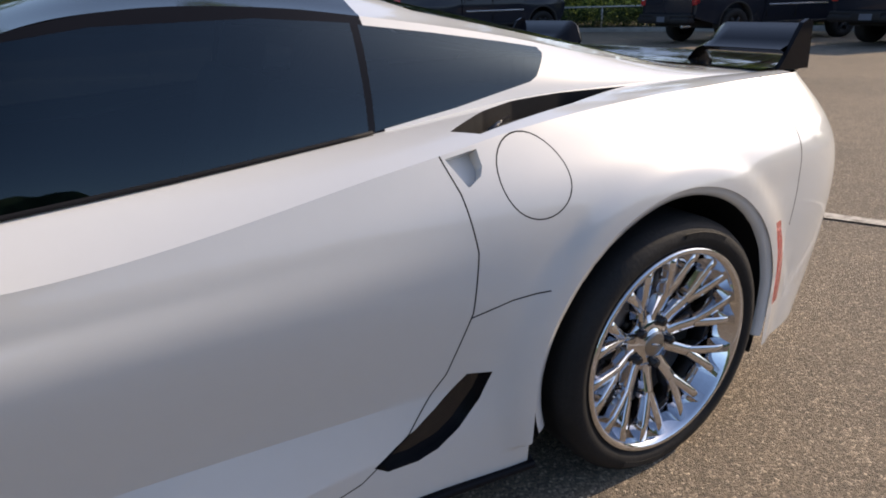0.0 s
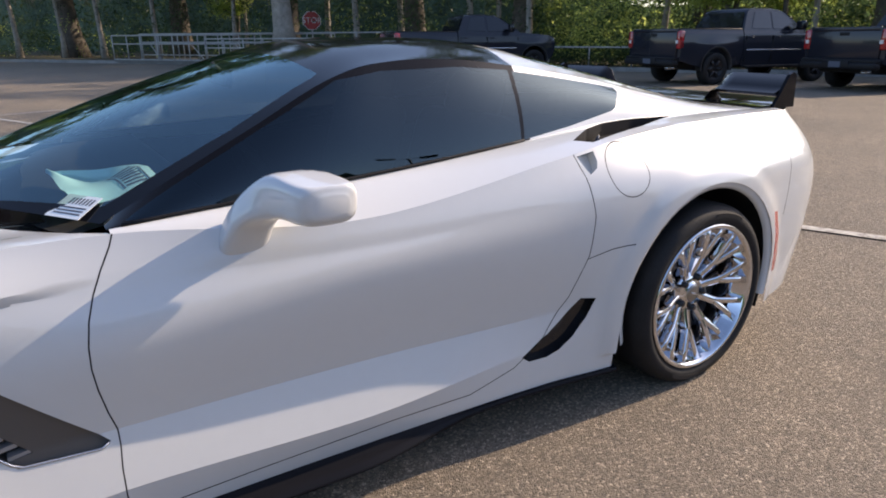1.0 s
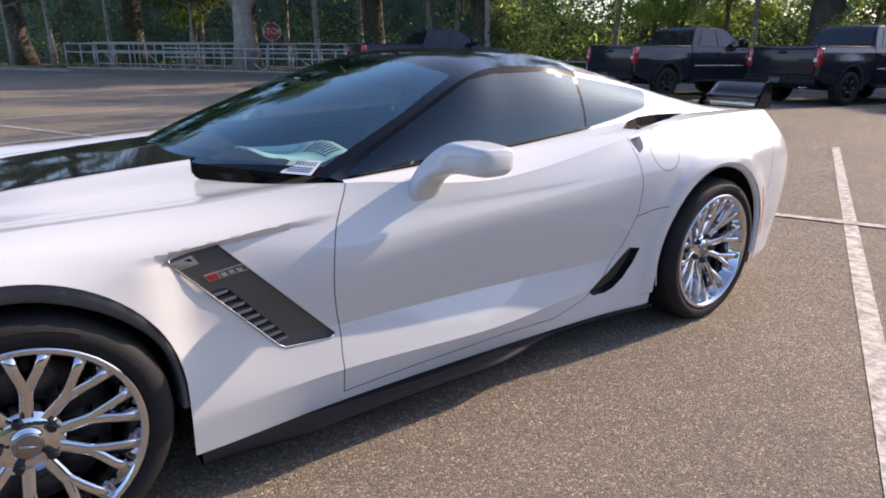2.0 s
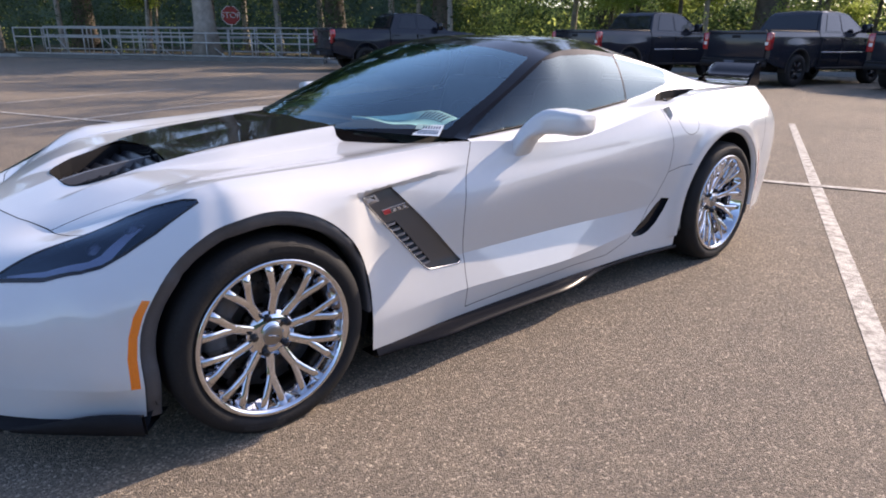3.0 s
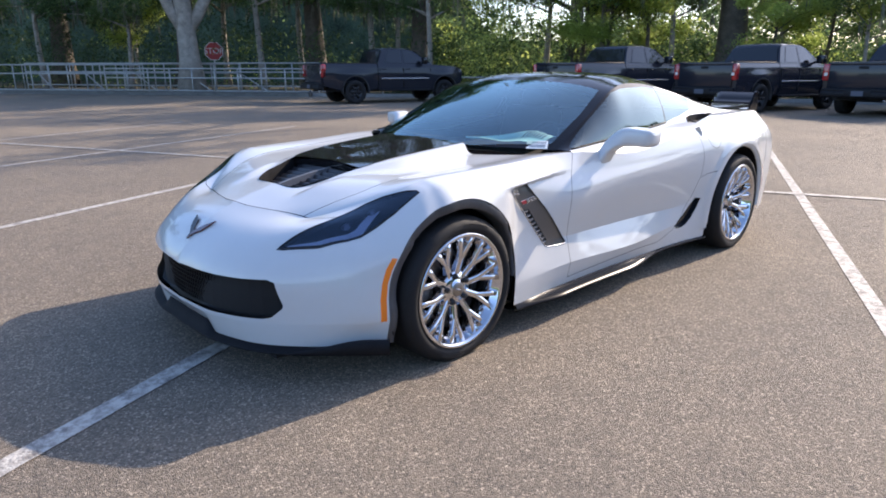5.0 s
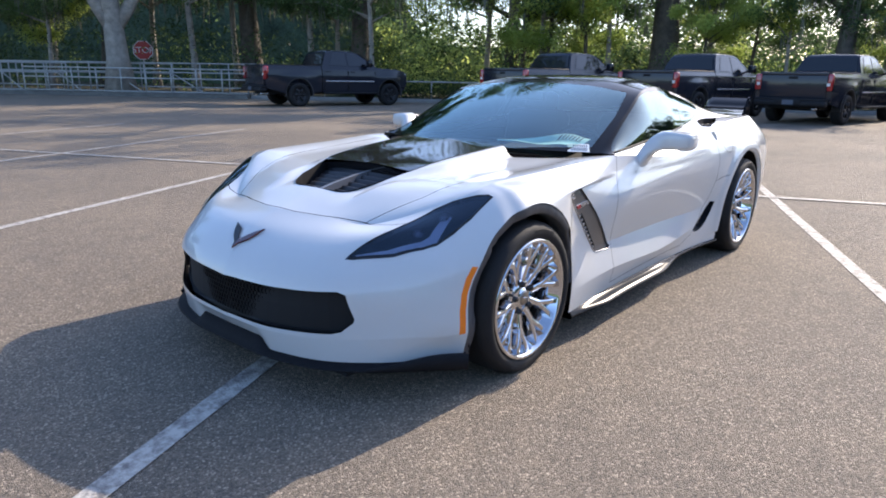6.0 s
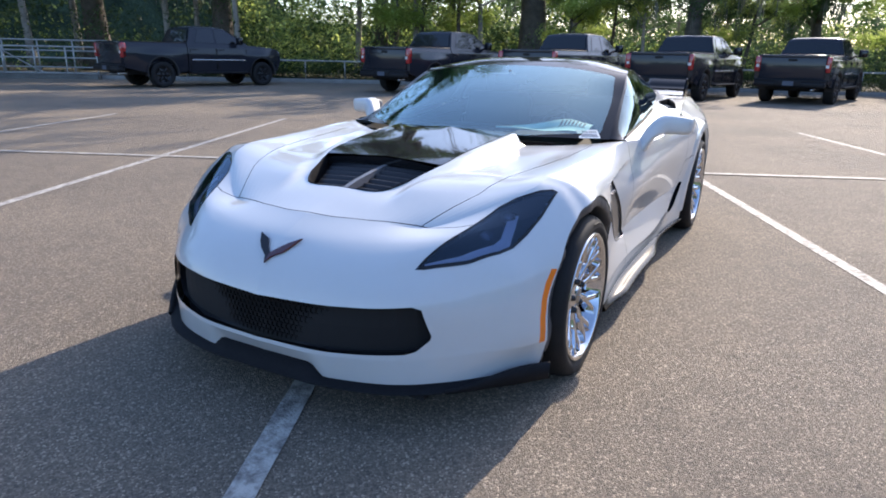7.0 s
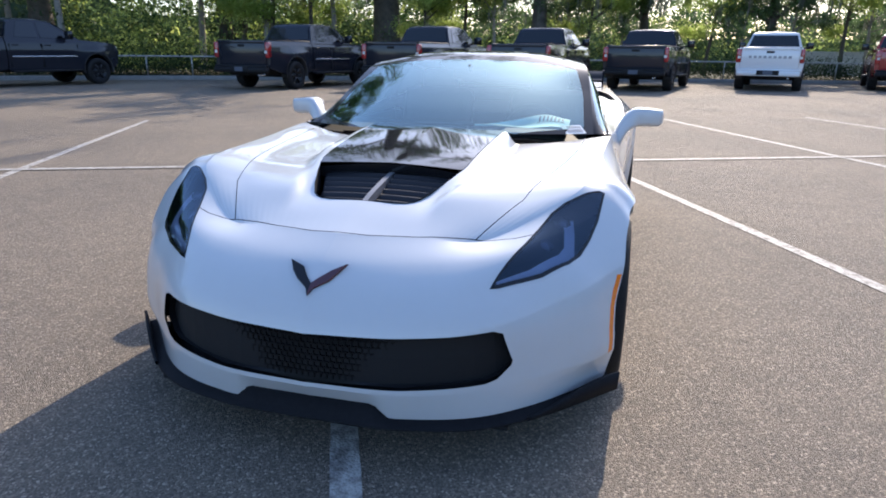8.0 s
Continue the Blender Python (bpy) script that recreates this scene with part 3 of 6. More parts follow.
for side, skin in ((-1, fl), (1, right)):
    dr = take(skin, in_door)
    rear_b = take(skin, lambda c: c.x > 3.235 - (.95 - c.z) * .16 and c.z > .2)
    nose = take(skin, lambda c: c.x < -.26)
    fen = take(skin, lambda c: c.x < 1.0 and c.z > .1)
    for nm, b in (("door", dr), ("rear_bumper", rear_b), ("front_bumper", nose), ("front_fender", fen), ("quarter_panel", skin)):
        if len(b.faces):
            for f in b.faces:
                f.normal_update()
            part(nm, b, WHITE, car, "white painted panel" if nm == "door" else "", angle=18 if nm in ("door", "front_fender") else 32)
part("fuel_door", fuel, WHITE, car, "round white fuel door")
whole("hood", hd, WHITE, "white hood with raised middle")
both("shoulder_panel", ha, WHITE)
both("sail_panel", cs, WHITE)
whole("rear_deck", ct, WHITE)
whole("hood_insert", carbon, CARBON, "glossy black carbon hood insert")
whole("windshield", windshield, WINDSHIELD, "raked windshield with tinted glass").visible_shadow = False
whole("roof_panel", roof_black, ROOF_BLACK, "glossy black removable roof panel")
whole("rear_hatch_glass", hatch, HATCH_GLASS)
both("door_window", door_glass, WINDOW, "dark tinted side window")
both("quarter_window", quarter_glass, WINDOW, "dark tinted quarter window")
both("window_frame", pillar, PILLAR)
both("side_marker", pieces["amber"], AMBER, "amber front side marker")
both("rear_reflector", pieces["red"], REDLENS, "red rear side reflector")


SKIN = np.array([(p.x, p.z, p.y) for col in flank(8, 10) for p in col if p.y > .6])


def skin_y(x, z):
    """How far out the flank stands at a place of its side view."""
    d = (SKIN[:, 0] - x) ** 2 + (SKIN[:, 1] - z) ** 2
    k = np.argsort(d)[:6]
    w = 1 / (d[k] + 1e-5)
    return float((SKIN[k, 2] * w).sum() / w.sum())


# -- dark inside: inner skins, floor pans, bulkheads, arch liners --
for sg in (-1, 1):
    g = bmesh.new()
    grid(g, [[Vector(((p.x - 1.35) * .983 + 1.35, sg * p.y * .962, (p.z - .5) * .95 + .5)) for p in col[::3]] for col in flank(5, 6)])
    arch(g, 0, RF + .012, ARCH_F + .02)
    arch(g, WB, RR + .012, ARCH_R + .02)
    part("inner_skin", g, DARK, car, smooth=False)
for nm, lo, hi in (("floor_pan", (-.72, -.60, .12), (.40, .60, .135)), ("floor_pan", (.46, -.80, .12), (2.195, .80, .135)), ("floor_pan", (2.2, -.60, .14), (3.5, .60, .155)),
                   ("bulkhead", (.86, -.80, .14), (.875, .80, .79)), ("bulkhead", (-.50, -.55, .14), (-.48, .55, .56))):
    bm = bmesh.new()
    box(bm, lo, hi)
    part(nm, bm, DARK, car, smooth=False)
for cx, cz, r in ((0, RF + .012, ARCH_F - .004), (WB, RR + .012, ARCH_R - .004)):
    for sg in (-1, 1):
        bm = bmesh.new()
        rows = []
        for k in range(49):
            a = radians(-22 + 224 * k / 48)
            c, z = math.cos(a), math.sin(a)
            y0 = skin_y(cx + r * c, max(cz + r * z, .16)) - .016
            rows.append([Vector((cx + rr * c, sg * y, max(cz + rr * z, .14))) for rr, y in ((r, y0), (r + .004, y0 - .04), (r + .012, .56), (.05, .56))])
        grid(bm, rows)
        part("wheel_arch_liner", bm, DARK, car)

# -- front wheel arch moulding: a dark band inside the painted edge --
MOULD = mat("arch_moulding_grey", (0.060, 0.062, 0.068), 0.45, vary=0.12, bump=0.05, bump_scale=300)
for sg in (-1, 1):
    bm = bmesh.new()
    rows = []
    for k in range(69):
        t = k / 68 * 3.98 - .16
        if t < 0:
            c, s_, dz = 1, 0, t * .26
        elif t > math.pi:
            c, s_, dz = -1, 0, (math.pi - t) * .26
        else:
            c, s_, dz = math.cos(t), math.sin(t), 0
        zc = RF + .012 + dz
        rr = ARCH_F
        wd = .014 + .026 * smooth01((t - .1) / 1.2)
        yb = skin_y((rr + .010) * c, max(zc + (rr + .010) * s_, .16))
        rows.append([Vector((q * c, sg * y, zc + q * s_)) for q, y in ((rr + .003, yb - .016), (rr + .001, yb - .002), (rr - .006, yb + .001), (rr - wd, yb + .005), (rr - wd - .006, yb - .004), (rr - wd - .006, yb - .07))])
    grid(bm, rows)
    part("arch_moulding", bm, MOULD, car, "dark grey front wheel arch moulding")
    bm = bmesh.new()
    rows = []
    for k in range(57):
        a = radians(-14 + 212 * k / 56)
        c, s_ = math.cos(a), math.sin(a)
        rr = ARCH_R
        x, z = WB + rr * c, RR + .012 + rr * s_
        yb = skin_y(WB + (rr + .01) * c, max(RR + .012 + (rr + .01) * s_, .16)) + .003
        rows.append([Vector((WB + q * c, sg * y, RR + .012 + q * s_)) for q, y in ((rr + .002, yb - .005), (rr - .010, yb - .008), (rr - .022, yb - .014), (rr - .024, yb - .022))])
    grid(bm, rows)
    part("rear_arch_lip", bm, WHITE, car)


# -- wheels --
def spoke(bm, pts, depth=.026):
    """A bar along (radius, angle, height, width): flat face, sloping flanks."""
    P = []
    for r, a, y, w in pts:
        d = Vector((math.cos(a), 0, math.sin(a)))
        P.append((d * r + Vector((0, y, 0)), w))
    rings = []
    for i, (p, w) in enumerate(P):
        t = (P[min(i + 1, len(P) - 1)][0] - P[max(i - 1, 0)][0]).normalized()
        n = t.cross(Vector((0, 1, 0))).normalized()
        o = Vector((0, -1, 0))
        rings.append([bm.verts.new(q) for q in (p - n * w * .70 - o * depth, p - n * w * .5 - o * .004, p - n * w * .45, p, p + n * w * .45, p + n * w * .5 - o * .004, p + n * w * .70 - o * depth)])
    for a, b in zip(rings, rings[1:]):
        for k in range(6):
            bm.faces.new((a[k], a[k + 1], b[k + 1], b[k]))
    bm.faces.new(rings[-1])


def make_wheel(name, R, rim, width, disc_r, turn, dish, hub_z):
    """A chrome wheel facing -y, its hub at the origin; outer tyre face at y = -0.03."""
    root = new(name)
    f = -.022                                     # plane of the rim's lip
    bm = bmesh.new()
    lathe(bm, [(rim + .016, f + .010), (rim + .016, f), (rim + .013, f - .005), (rim + .009, f - .006), (rim + .001, f - .004), (rim - .004, f + .006), (rim - .012, f + .030), (rim - .021, f + .045),
               (rim - .026, f + .075)], 72)
    part("rim", bm, CHROME, root, "polished chrome rim", angle=50)
    bm = bmesh.new()
    lathe(bm, [(rim - .0262, f + .075), (rim - .041, .145), (rim - .041, width - .05), (.08, width - .045)], 48)
    part("barrel", bm, BARREL_SHADED, root, "inner barrel in shade-darkened chrome")
    bm = bmesh.new()
    s18 = radians(18)
    for k in range(10):
        a = turn + k * 2 * s18
        spoke(bm, [(.040, a, .014 + dish, .030), (.085, a, .009 + dish * .85, .029), (.128, a, .003 + dish * .55, .028), (.150, a, dish * .45, .036)], .034)
        for sg in (-1, 1):
            spoke(bm, [(.134, a + sg * .02, .0025 + dish * .5, .021), (.168, a + sg * .075, -.004 + dish * .3, .0225), (rim - .045, a + sg * .118, -.010 + dish * .1, .0220), (rim + .002, a + sg * s18 * .5, -.017, .027)], .034)
    part("spokes", bm, CHROME, root, "chrome split spokes", angle=20)
    bm = bmesh.new()
    lathe(bm, [(r_, h_ + dish) for r_, h_ in ((.001, .000), (.034, .000), (.037, .004), (.046, .007), (.079, .012), (.082, .018), (.083, .07))], 40)
    part("hub", bm, CHROME, root, angle=40)
    bm = bmesh.new()
    lathe(bm, [(r_, h_ + dish) for r_, h_ in ((.0005, -.006), (.028, -.005), (.033, -.002), (.034, .003))], 32)
    cap = part("centre_cap", bm, SATIN_CHROME, root, "grey centre cap with plain emblem")
    bm = bmesh.new()
    box(bm, (-.018, -.0085, -.003), (.018, -.006, .003), pose(0, dish, 0, 0, 20, 0))
    part("cap_mark", bm, SILVER, cap)
    nut = None
    for k in range(5):
        a = turn + radians(18) + k * radians(72)
        m = pose(.0605 * math.cos(a), .006 + dish, .0605 * math.sin(a))
        if nut is None:
            bm = bmesh.new()
            lathe(bm, [(.0005, -.014), (.0085, -.014), (.0120, -.011), (.0142, .012)], 6)
            o = part("lug_nut", bm, LUG, root, angle=30)
            nut = o.data
            o.matrix_basis = m
        else:
            share("lug_nut", nut, root, m)
    bm = bmesh.new()
    prof = [(rim + .004, f + .012), (rim + .016, f + .004), (rim + .028, f - .006), ((rim + R) / 2, f - .009), (R - .024, f - .003), (R - .012, f + .008), (R - .003, f + .026), (R, f + .048),
            (R, width * .5), (R - .006, width - .05), (R - .03, width - .02), (rim + .01, width - .03)]
    lathe(bm, prof, 96)
    for v in bm.verts:                                # the tread sits flat on the ground
        if v.co.z < -hub_z:
            v.co.z = -hub_z
    part("tyre", bm, RUBBER, root, "low-profile black tyre")
    for base in (radians(62), radians(242)):      # raised lettering too small to read: a plain bar
        bm = bmesh.new()
        rr = (rim + R) / 2 + .006
        rows = []
        for k in range(13):
            a = base + k * .041
            rows.append([Vector((q * math.cos(a), y, q * math.sin(a))) for q, y in ((rr - .008, f - .0075), (rr - .007, f - .0092), (rr + .007, f - .0092), (rr + .008, f - .0065))])
        grid(bm, rows)
        part("sidewall_mark", bm, RUBBER, root, smooth=False)
    bm = bmesh.new()
    lathe(bm, [(.09, .075), (disc_r, .075), (disc_r, .105), (.09, .105)], 64, closed=True)
    part("brake_disc", bm, DISC, root, "grey brake disc")
    bm = bmesh.new()
    for k in range(60):
        a, rr = k * 2.39996, .115 + (disc_r - .13) * ((k * .618) % 1)
        lathe_at = pose(rr * math.cos(a), .0742, rr * math.sin(a))
        vs = [bm.verts.new(lathe_at @ Vector((.0035 * math.cos(q * math.pi / 3), 0, .0035 * math.sin(q * math.pi / 3)))) for q in range(6)]
        bm.faces.new(vs)
    part("disc_hole", bm, DARK, root, smooth=False)
    return root


SATIN_CHROME = mat("satin_cap", (0.32, 0.31, 0.30), 0.3, metal=1.0)
SKIRT = mat("satin_black_skirt", (0.010, 0.010, 0.012), 0.22, spec=0.08)
# chrome barrel toned down: the dark inside the wheel put into its colour
BARREL_SHADED = mat("barrel_shaded_chrome", (0.30, 0.31, 0.34), 0.24, metal=1.0, vary=0.2, scale=20)
LUG = mat("black_chrome", (0.015, 0.015, 0.017), 0.22)
wheel_f = make_wheel("wheel", RF, .2415, .285, .190, radians(11), .012, .309)
wheel_r = make_wheel("wheel", RR, .2545, .335, .188, radians(48), .030, .326)


def caliper(root, a0, r, length):
    bm = bmesh.new()
    rows = []
    for k in range(9):
        a = a0 + (k / 8 - .5) * length
        rows.append([Vector((q * math.cos(a), y, q * math.sin(a))) for q, y in ((r - .06, .062), (r - .055, .050), (r + .001, .048), (r + .009, .058), (r + .009, .13), (r - .06, .13))])
    grid(bm, rows)
    for end in (rows[0], rows[-1]):
        bm.faces.new([bm.verts.new(p) for p in end])
    part("brake_caliper", bm, CALIPER, root, "dark grey brake caliper")


caliper(wheel_f, radians(155), .190, 1.1)
caliper(wheel_r, radians(125), .188, .9)
for w, x, z, y in ((wheel_f, .014, .309, .896), (wheel_r, WB + .008, .326, .949)):
    w.parent = car
    tw = copy_thing(w, pose(x, y, z, 0, 0, 180))
    tw.parent = car
    w.matrix_basis = pose(x, -y, z)

# -- chin splitter --
chin = catmull(BOTTOM[:4], 12)
chin_rows = []
for i, p in enumerate(chin):
    q0, q1 = chin[max(i - 1, 0)], chin[min(i + 1, len(chin) - 1)]
    t = Vector((q1[0] - q0[0], q1[1] - q0[1], 0)).normalized()
    n = Vector((t.y, -t.x, 0)) if Vector((t.y, -t.x, 0)).dot(Vector((p[0], p[1], 0)) - Vector((.3, 0, 0))) > 0 else -Vector((t.y, -t.x, 0))
    b = Vector(p)
    mid = smooth01((.26 - b.y) / .06)
    out = .034 + .010 * smooth01((b.y - .6) / .25)
    top = b.z + (.25 - b.z) * .5 * mid + .006
    end = smooth01((b.y - .83) / .06)
    sect = [b + n * (-.02), b + n * (-.004), b + n * (out * .45), b + n * out, b + n * (out + .004), b + n * (out - .01), b + n * -.10]
    zs = [top, top, .150 + .008 * mid, .146, .141, .133, .131]
    for v, z in zip(sect, zs):
        v.z = z + end * .012
    chin_rows.append(sect)
bm = bmesh.new()
grid(bm, [[Vector((v.x, -v.y, v.z)) for v in r] for r in chin_rows])
whole("front_splitter", bm, LIP_BLACK, "black chin splitter, scuffed along its edge")
for sg in (-1, 1):                                    # upturned fins at the splitter's ends
    bm = bmesh.new()
    rows = []
    for r in chin_rows:
        if r[4].y > .64:
            rise = .012 + .052 * smooth01((r[4].y - .64) / .22)
            rows.append([Vector((r[4].x + dx, sg * (r[4].y + dy), z)) for dx, dy, z in ((.004, -.004, .136), (-.003, .004, .140), (-.006, .008, .140 + rise), (.002, .002, .142 + rise), (.008, -.006, .137))])
    grid(bm, rows)
    part("splitter_fin", bm, LIP_BLACK, car)
# -- side skirts --
ROCK = [at_x([q for q in BOTTOM[6:11]], .392 + (2.33 - .392) * i / 60) for i in range(61)]
for sg in (-1, 1):
    bm = bmesh.new()
    rows = []
    for p in ROCK:
        u = p.x
        wing = smooth01((u - .40) / .35) * smooth01((1.78 - u) / .42)
        out = .012 + .055 * wing
        zl = .108 + .020 * smooth01((u - 1.45) / .5)
        prof = ((-.03, .012), (-.003, .004), (.004, -.006), (out * .55, (zl + .022 - p.z) * .75), (out, zl + .016 - p.z), (out + .004, zl + .008 - p.z), (out - .008, zl - p.z), (-.10, zl - .004 - p.z))
        rows.append([Vector((u, sg * (p.y + dy), p.z + dz)) for dy, dz in prof])
    grid(bm, rows)
    part("side_skirt", bm, SKIRT, car, "satin black side skirt with a raised lip")
GUIDE = mat("light_guide", (0.80, 0.82, 0.86), 0.3, coat=0.5)
PROJ = mat("projector", (0.10, 0.11, 0.13), 0.08, metal=0.6, coat=1.0)
LOUVRE = mat("louvre_black", (0.012, 0.012, 0.015), 0.35, coat=0.15, spec=0.25)
MESH_BLACK = mat("mesh_black", (0.007, 0.007, 0.008), 0.6, spec=0.2)
VENT_GREY = mat("vent_grey", (0.075, 0.072, 0.072), 0.28, coat=0.5)
RED_DARK = mat("dark_red", (0.07, 0.012, 0.018), 0.2, coat=1.0)
SEAT = mat("seat_leather", (0.02, 0.02, 0.021), 0.5, vary=0.2, scale=20, bump=0.2, bump_scale=80)
BUCKET = mat("lamp_bucket", (0.035, 0.037, 0.042), 0.35, vary=0.3, scale=12)


def offset(bm, d):
    """A copy of a sheet pushed along its own normals."""
    o = bm.copy()
    bmesh.ops.recalc_face_normals(o, faces=o.faces[:])
    o.normal_update()
    up = sum((f.normal.z for f in o.faces)) + sum(-f.normal.y for f in o.faces) * .5
    s = 1 if up > 0 else -1
    new_co = [v.co + v.normal * d * s for v in o.verts]
    for v, c in zip(o.verts, new_co):
        v.co = c
    return o


def merge(a, b):
    me = bpy.data.meshes.new("tmp")
    b.to_mesh(me)
    b.free()
    a.from_mesh(me)
    bpy.data.meshes.remove(me)
    bmesh.ops.remove_doubles(a, verts=a.verts[:], dist=.0006)
    return a


def wall_to(bm_out, sheet, d):
    """The side walls of a recess: from the sheet's rim to the same rim pushed in."""
    o = offset(sheet, d)
    sheet.verts.ensure_lookup_table()
    o.verts.ensure_lookup_table()
    sheet.verts.index_update()
    for e in sheet.edges:
        if e.is_boundary:
            a, b = e.verts
            q = [bm_out.verts.new(c) for c in (a.co, b.co, o.verts[b.index].co, o.verts[a.index].co)]
            bm_out.faces.new(q)
    return o


VENT_FIN = mat("vent_fin", (0.30, 0.30, 0.31), 0.28, metal=0.5, coat=0.3)
BAR_GREY = mat("bar_grey", (0.15, 0.15, 0.16), 0.4, coat=0.2)

# -- headlights: lens, dark bucket, light guide, projector --
head = merge(head_a, head_b)
bucket = bmesh.new()
floor_ = wall_to(bucket, head, -.045)
bucket = merge(bucket, floor_)
LED = [(-.612, -.540), (-.53, -.630), (-.435, -.712), (-.395, -.728), (-.34, -.722), (-.285, -.712)]
guide = offset(head, -.020)
gf = cut(guide, strip(LED, .034), (0, 1))
guide_strip = lift(guide, gf)
guide.free()
led_spots = []
for k in range(5):
    t = k / 4
    x, y = -.335 + .14 * t, -.782 - .018 * t
    zz = .612 + .098 * t
    m = pose(x, y, zz)
    led_spots.append(m)
proj = bmesh.new()
for (x, y, z, r) in ((-.40, -.655, .605, .036), (-.30, -.70, .655, .034)):
    g = bmesh.new()
    lathe(g, [(.001, -.02), (r * .6, -.014), (r * .9, 0), (r, .012), (r * 1.12, .014), (r * 1.12, .04)], 28)
    m = pose(x, y, z, -18, 0, -62)
    for v in g.verts:
        v.co = m @ v.co
    merge(proj, g)
edge_ring = offset(head, .0015)
rim_bm = lift(edge_ring, cut(edge_ring, strip([(x, -y) for x, y in HEAD + HEAD[:1]], .013), (0, 1), zmin=.45))
lens_l, lens_r = both("headlight", head, LENS, "dark smoked headlight with light guide")
for sgn, par in ((1, lens_l), (-1, lens_r)):
    for nm, b, mt in (("bucket", bucket, BUCKET), ("light_guide", guide_strip, GUIDE), ("projector", proj, PROJ), ("lens_edge", rim_bm, BLACK_GLOSS)):
        o = b.copy() if sgn == 1 else mirror(b)
        part(nm, o, mt, par)
    for m in led_spots:
        b = bmesh.new()
        box(b, (-.004, -.004, -.004), (.004, .004, .004), m)
        part("led_dot", b if sgn == 1 else mirror(b), SILVER, par, smooth=False)
edge_ring.free()

# -- hood vent: floor, louvres either side of a bar --
bm = bmesh.new()
base = [Vector((x, y, z)) for x, y, z in ((-.36, -.22, .62), (-.36, .22, .62), (.06, .30, .70), (.06, -.30, .70))]
bm.faces.new([bm.verts.new(p) for p in base])
lip = [Vector((-.348, 0, .708)), Vector((-.346, -.120, .707)), Vector((-.338, -.158, .707)), Vector((-.322, -.184, .711)), Vector((-.298, -.203, .718)), Vector((-.25, -.226, .734)), Vector((-.124, -.271, .759)), Vector((-.055, -.291, .766))]
for sg in (1, -1):
    for a, b in zip(lip, lip[1:]):
        q = [Vector((p.x, p.y * sg, p.z + dz)) for p, dz in ((a, .002), (b, .002), (b, -.09), (a, -.09))]
        bm.faces.new([bm.verts.new(p) for p in q])
vent_box = part("hood_vent", bm, BLACK_TRIM, car, "black louvred vent in the hood", smooth=False)
for k in range(7):
    x = -.300 + .042 * k
    z = .677 + .0114 * k
    half = .180 + .0150 * k
    for sg in (-1, 1):
        bm = bmesh.new()
        rows = []
        for q in range(7):
            y = sg * (.016 + (half - .016) * q / 6)
            dip = -.006 * (q / 6) ** 2
            rows.append([Vector((x - .026, y, z - .034 + dip)), Vector((x + .004, y, z + .002 + dip)), Vector((x + .011, y, z + .004 + dip)), Vector((x + .013, y, z + .000 + dip)), Vector((x - .020, y, z - .040 + dip))])
        grid(bm, rows)
        part("louvre", bm, LOUVRE, vent_box, angle=40)
bm = bmesh.new()
grid(bm, [[Vector((x, y, z + dz)) for y, dz in ((-.012, -.03), (-.010, .001), (.010, .001), (.012, -.03))] for x, z in ((-.344, .696), (-.25, .718), (-.12, .740), (-.022, .752))])
part("vent_bar", bm, BAR_GREY, vent_box, "grey bar down the middle", smooth=False)
bm = bmesh.new()                                      # front edge of the raised insert
grid(bm, [[Vector((-.020 - .035 * abs(t), .291 * t, .785 - .020 * t * t)), Vector((-.015 - .035 * abs(t), .291 * t, .745 - .02 * t * t))] for t in [k / 8 - 1 for k in range(17)]])
part("insert_edge", bm, BLACK_GLOSS, car)

# -- cowl between hood and windshield --
bm = bmesh.new()
rows = []
for k in range(25):
    y = -.80 + 1.6 * k / 24
    a = abs(y)
    xf = .56 + .28 * smooth01((a - .30) / .55)
    rows.append([Vector((xf - .04, y, .765 + .02 * (1 - a))), Vector((xf + .10, y, .795 + .02 * (1 - a))), Vector((xf + .22, y, .80 + .012 * (1 - a)))])
grid(bm, rows)
part("cowl_panel", bm, PILLAR, car)

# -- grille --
# near-black sheet behind the mesh: the opening's unlit depth put in as colour
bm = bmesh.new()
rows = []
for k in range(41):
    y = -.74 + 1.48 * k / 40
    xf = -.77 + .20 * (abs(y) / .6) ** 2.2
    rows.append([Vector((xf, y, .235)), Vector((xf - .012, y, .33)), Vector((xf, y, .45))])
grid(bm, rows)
grille = part("grille", bm, DARK, car, "wide grille mesh over a black sheet for the unlit depth")
bm = bmesh.new()
for r in range(9):
    for k in range(57):
        y = -.56 + 1.12 * k / 56
        xf = -.812 + .20 * (abs(y) / .6) ** 2.2
        z = .262 + .019 * r
        w = .0165
        box(bm, (xf - .003, y - w * .5, z - .0022), (xf + .003, y + w * .5, z + .0022))
        box(bm, (xf - .003, y - .0022 + (w * .5 if r % 2 else 0), z), (xf + .003, y + .0022 + (w * .5 if r % 2 else 0), z + .019))
part("grille_mesh", bm, MESH_BLACK, grille, smooth=False)
for sg in (-1, 1):
    bm = bmesh.new()
    tube(bm, [(-.66, sg * .46, .345), (-.70, sg * .47, .345)], .045, 20)
    part("fog_duct", bm, BLACK_TRIM, grille)
# flanges behind the opening's edge
bm = bmesh.new()
front_x = lambda y, z: -.845 + .17 * (y / .58) ** 2.4 + (z - .25) * .05
grid(bm, [[Vector((front_x(y, z) + .004, sgn * y, z)), Vector((front_x(y, z) + .07, sgn * y * .985, .335 + (z - .335) * .93))] for sgn, seq in ((1, GRILLE), (-1, GRILLE[::-1])) for y, z in seq])
part("grille_frame", bm, BLACK_TRIM, grille)

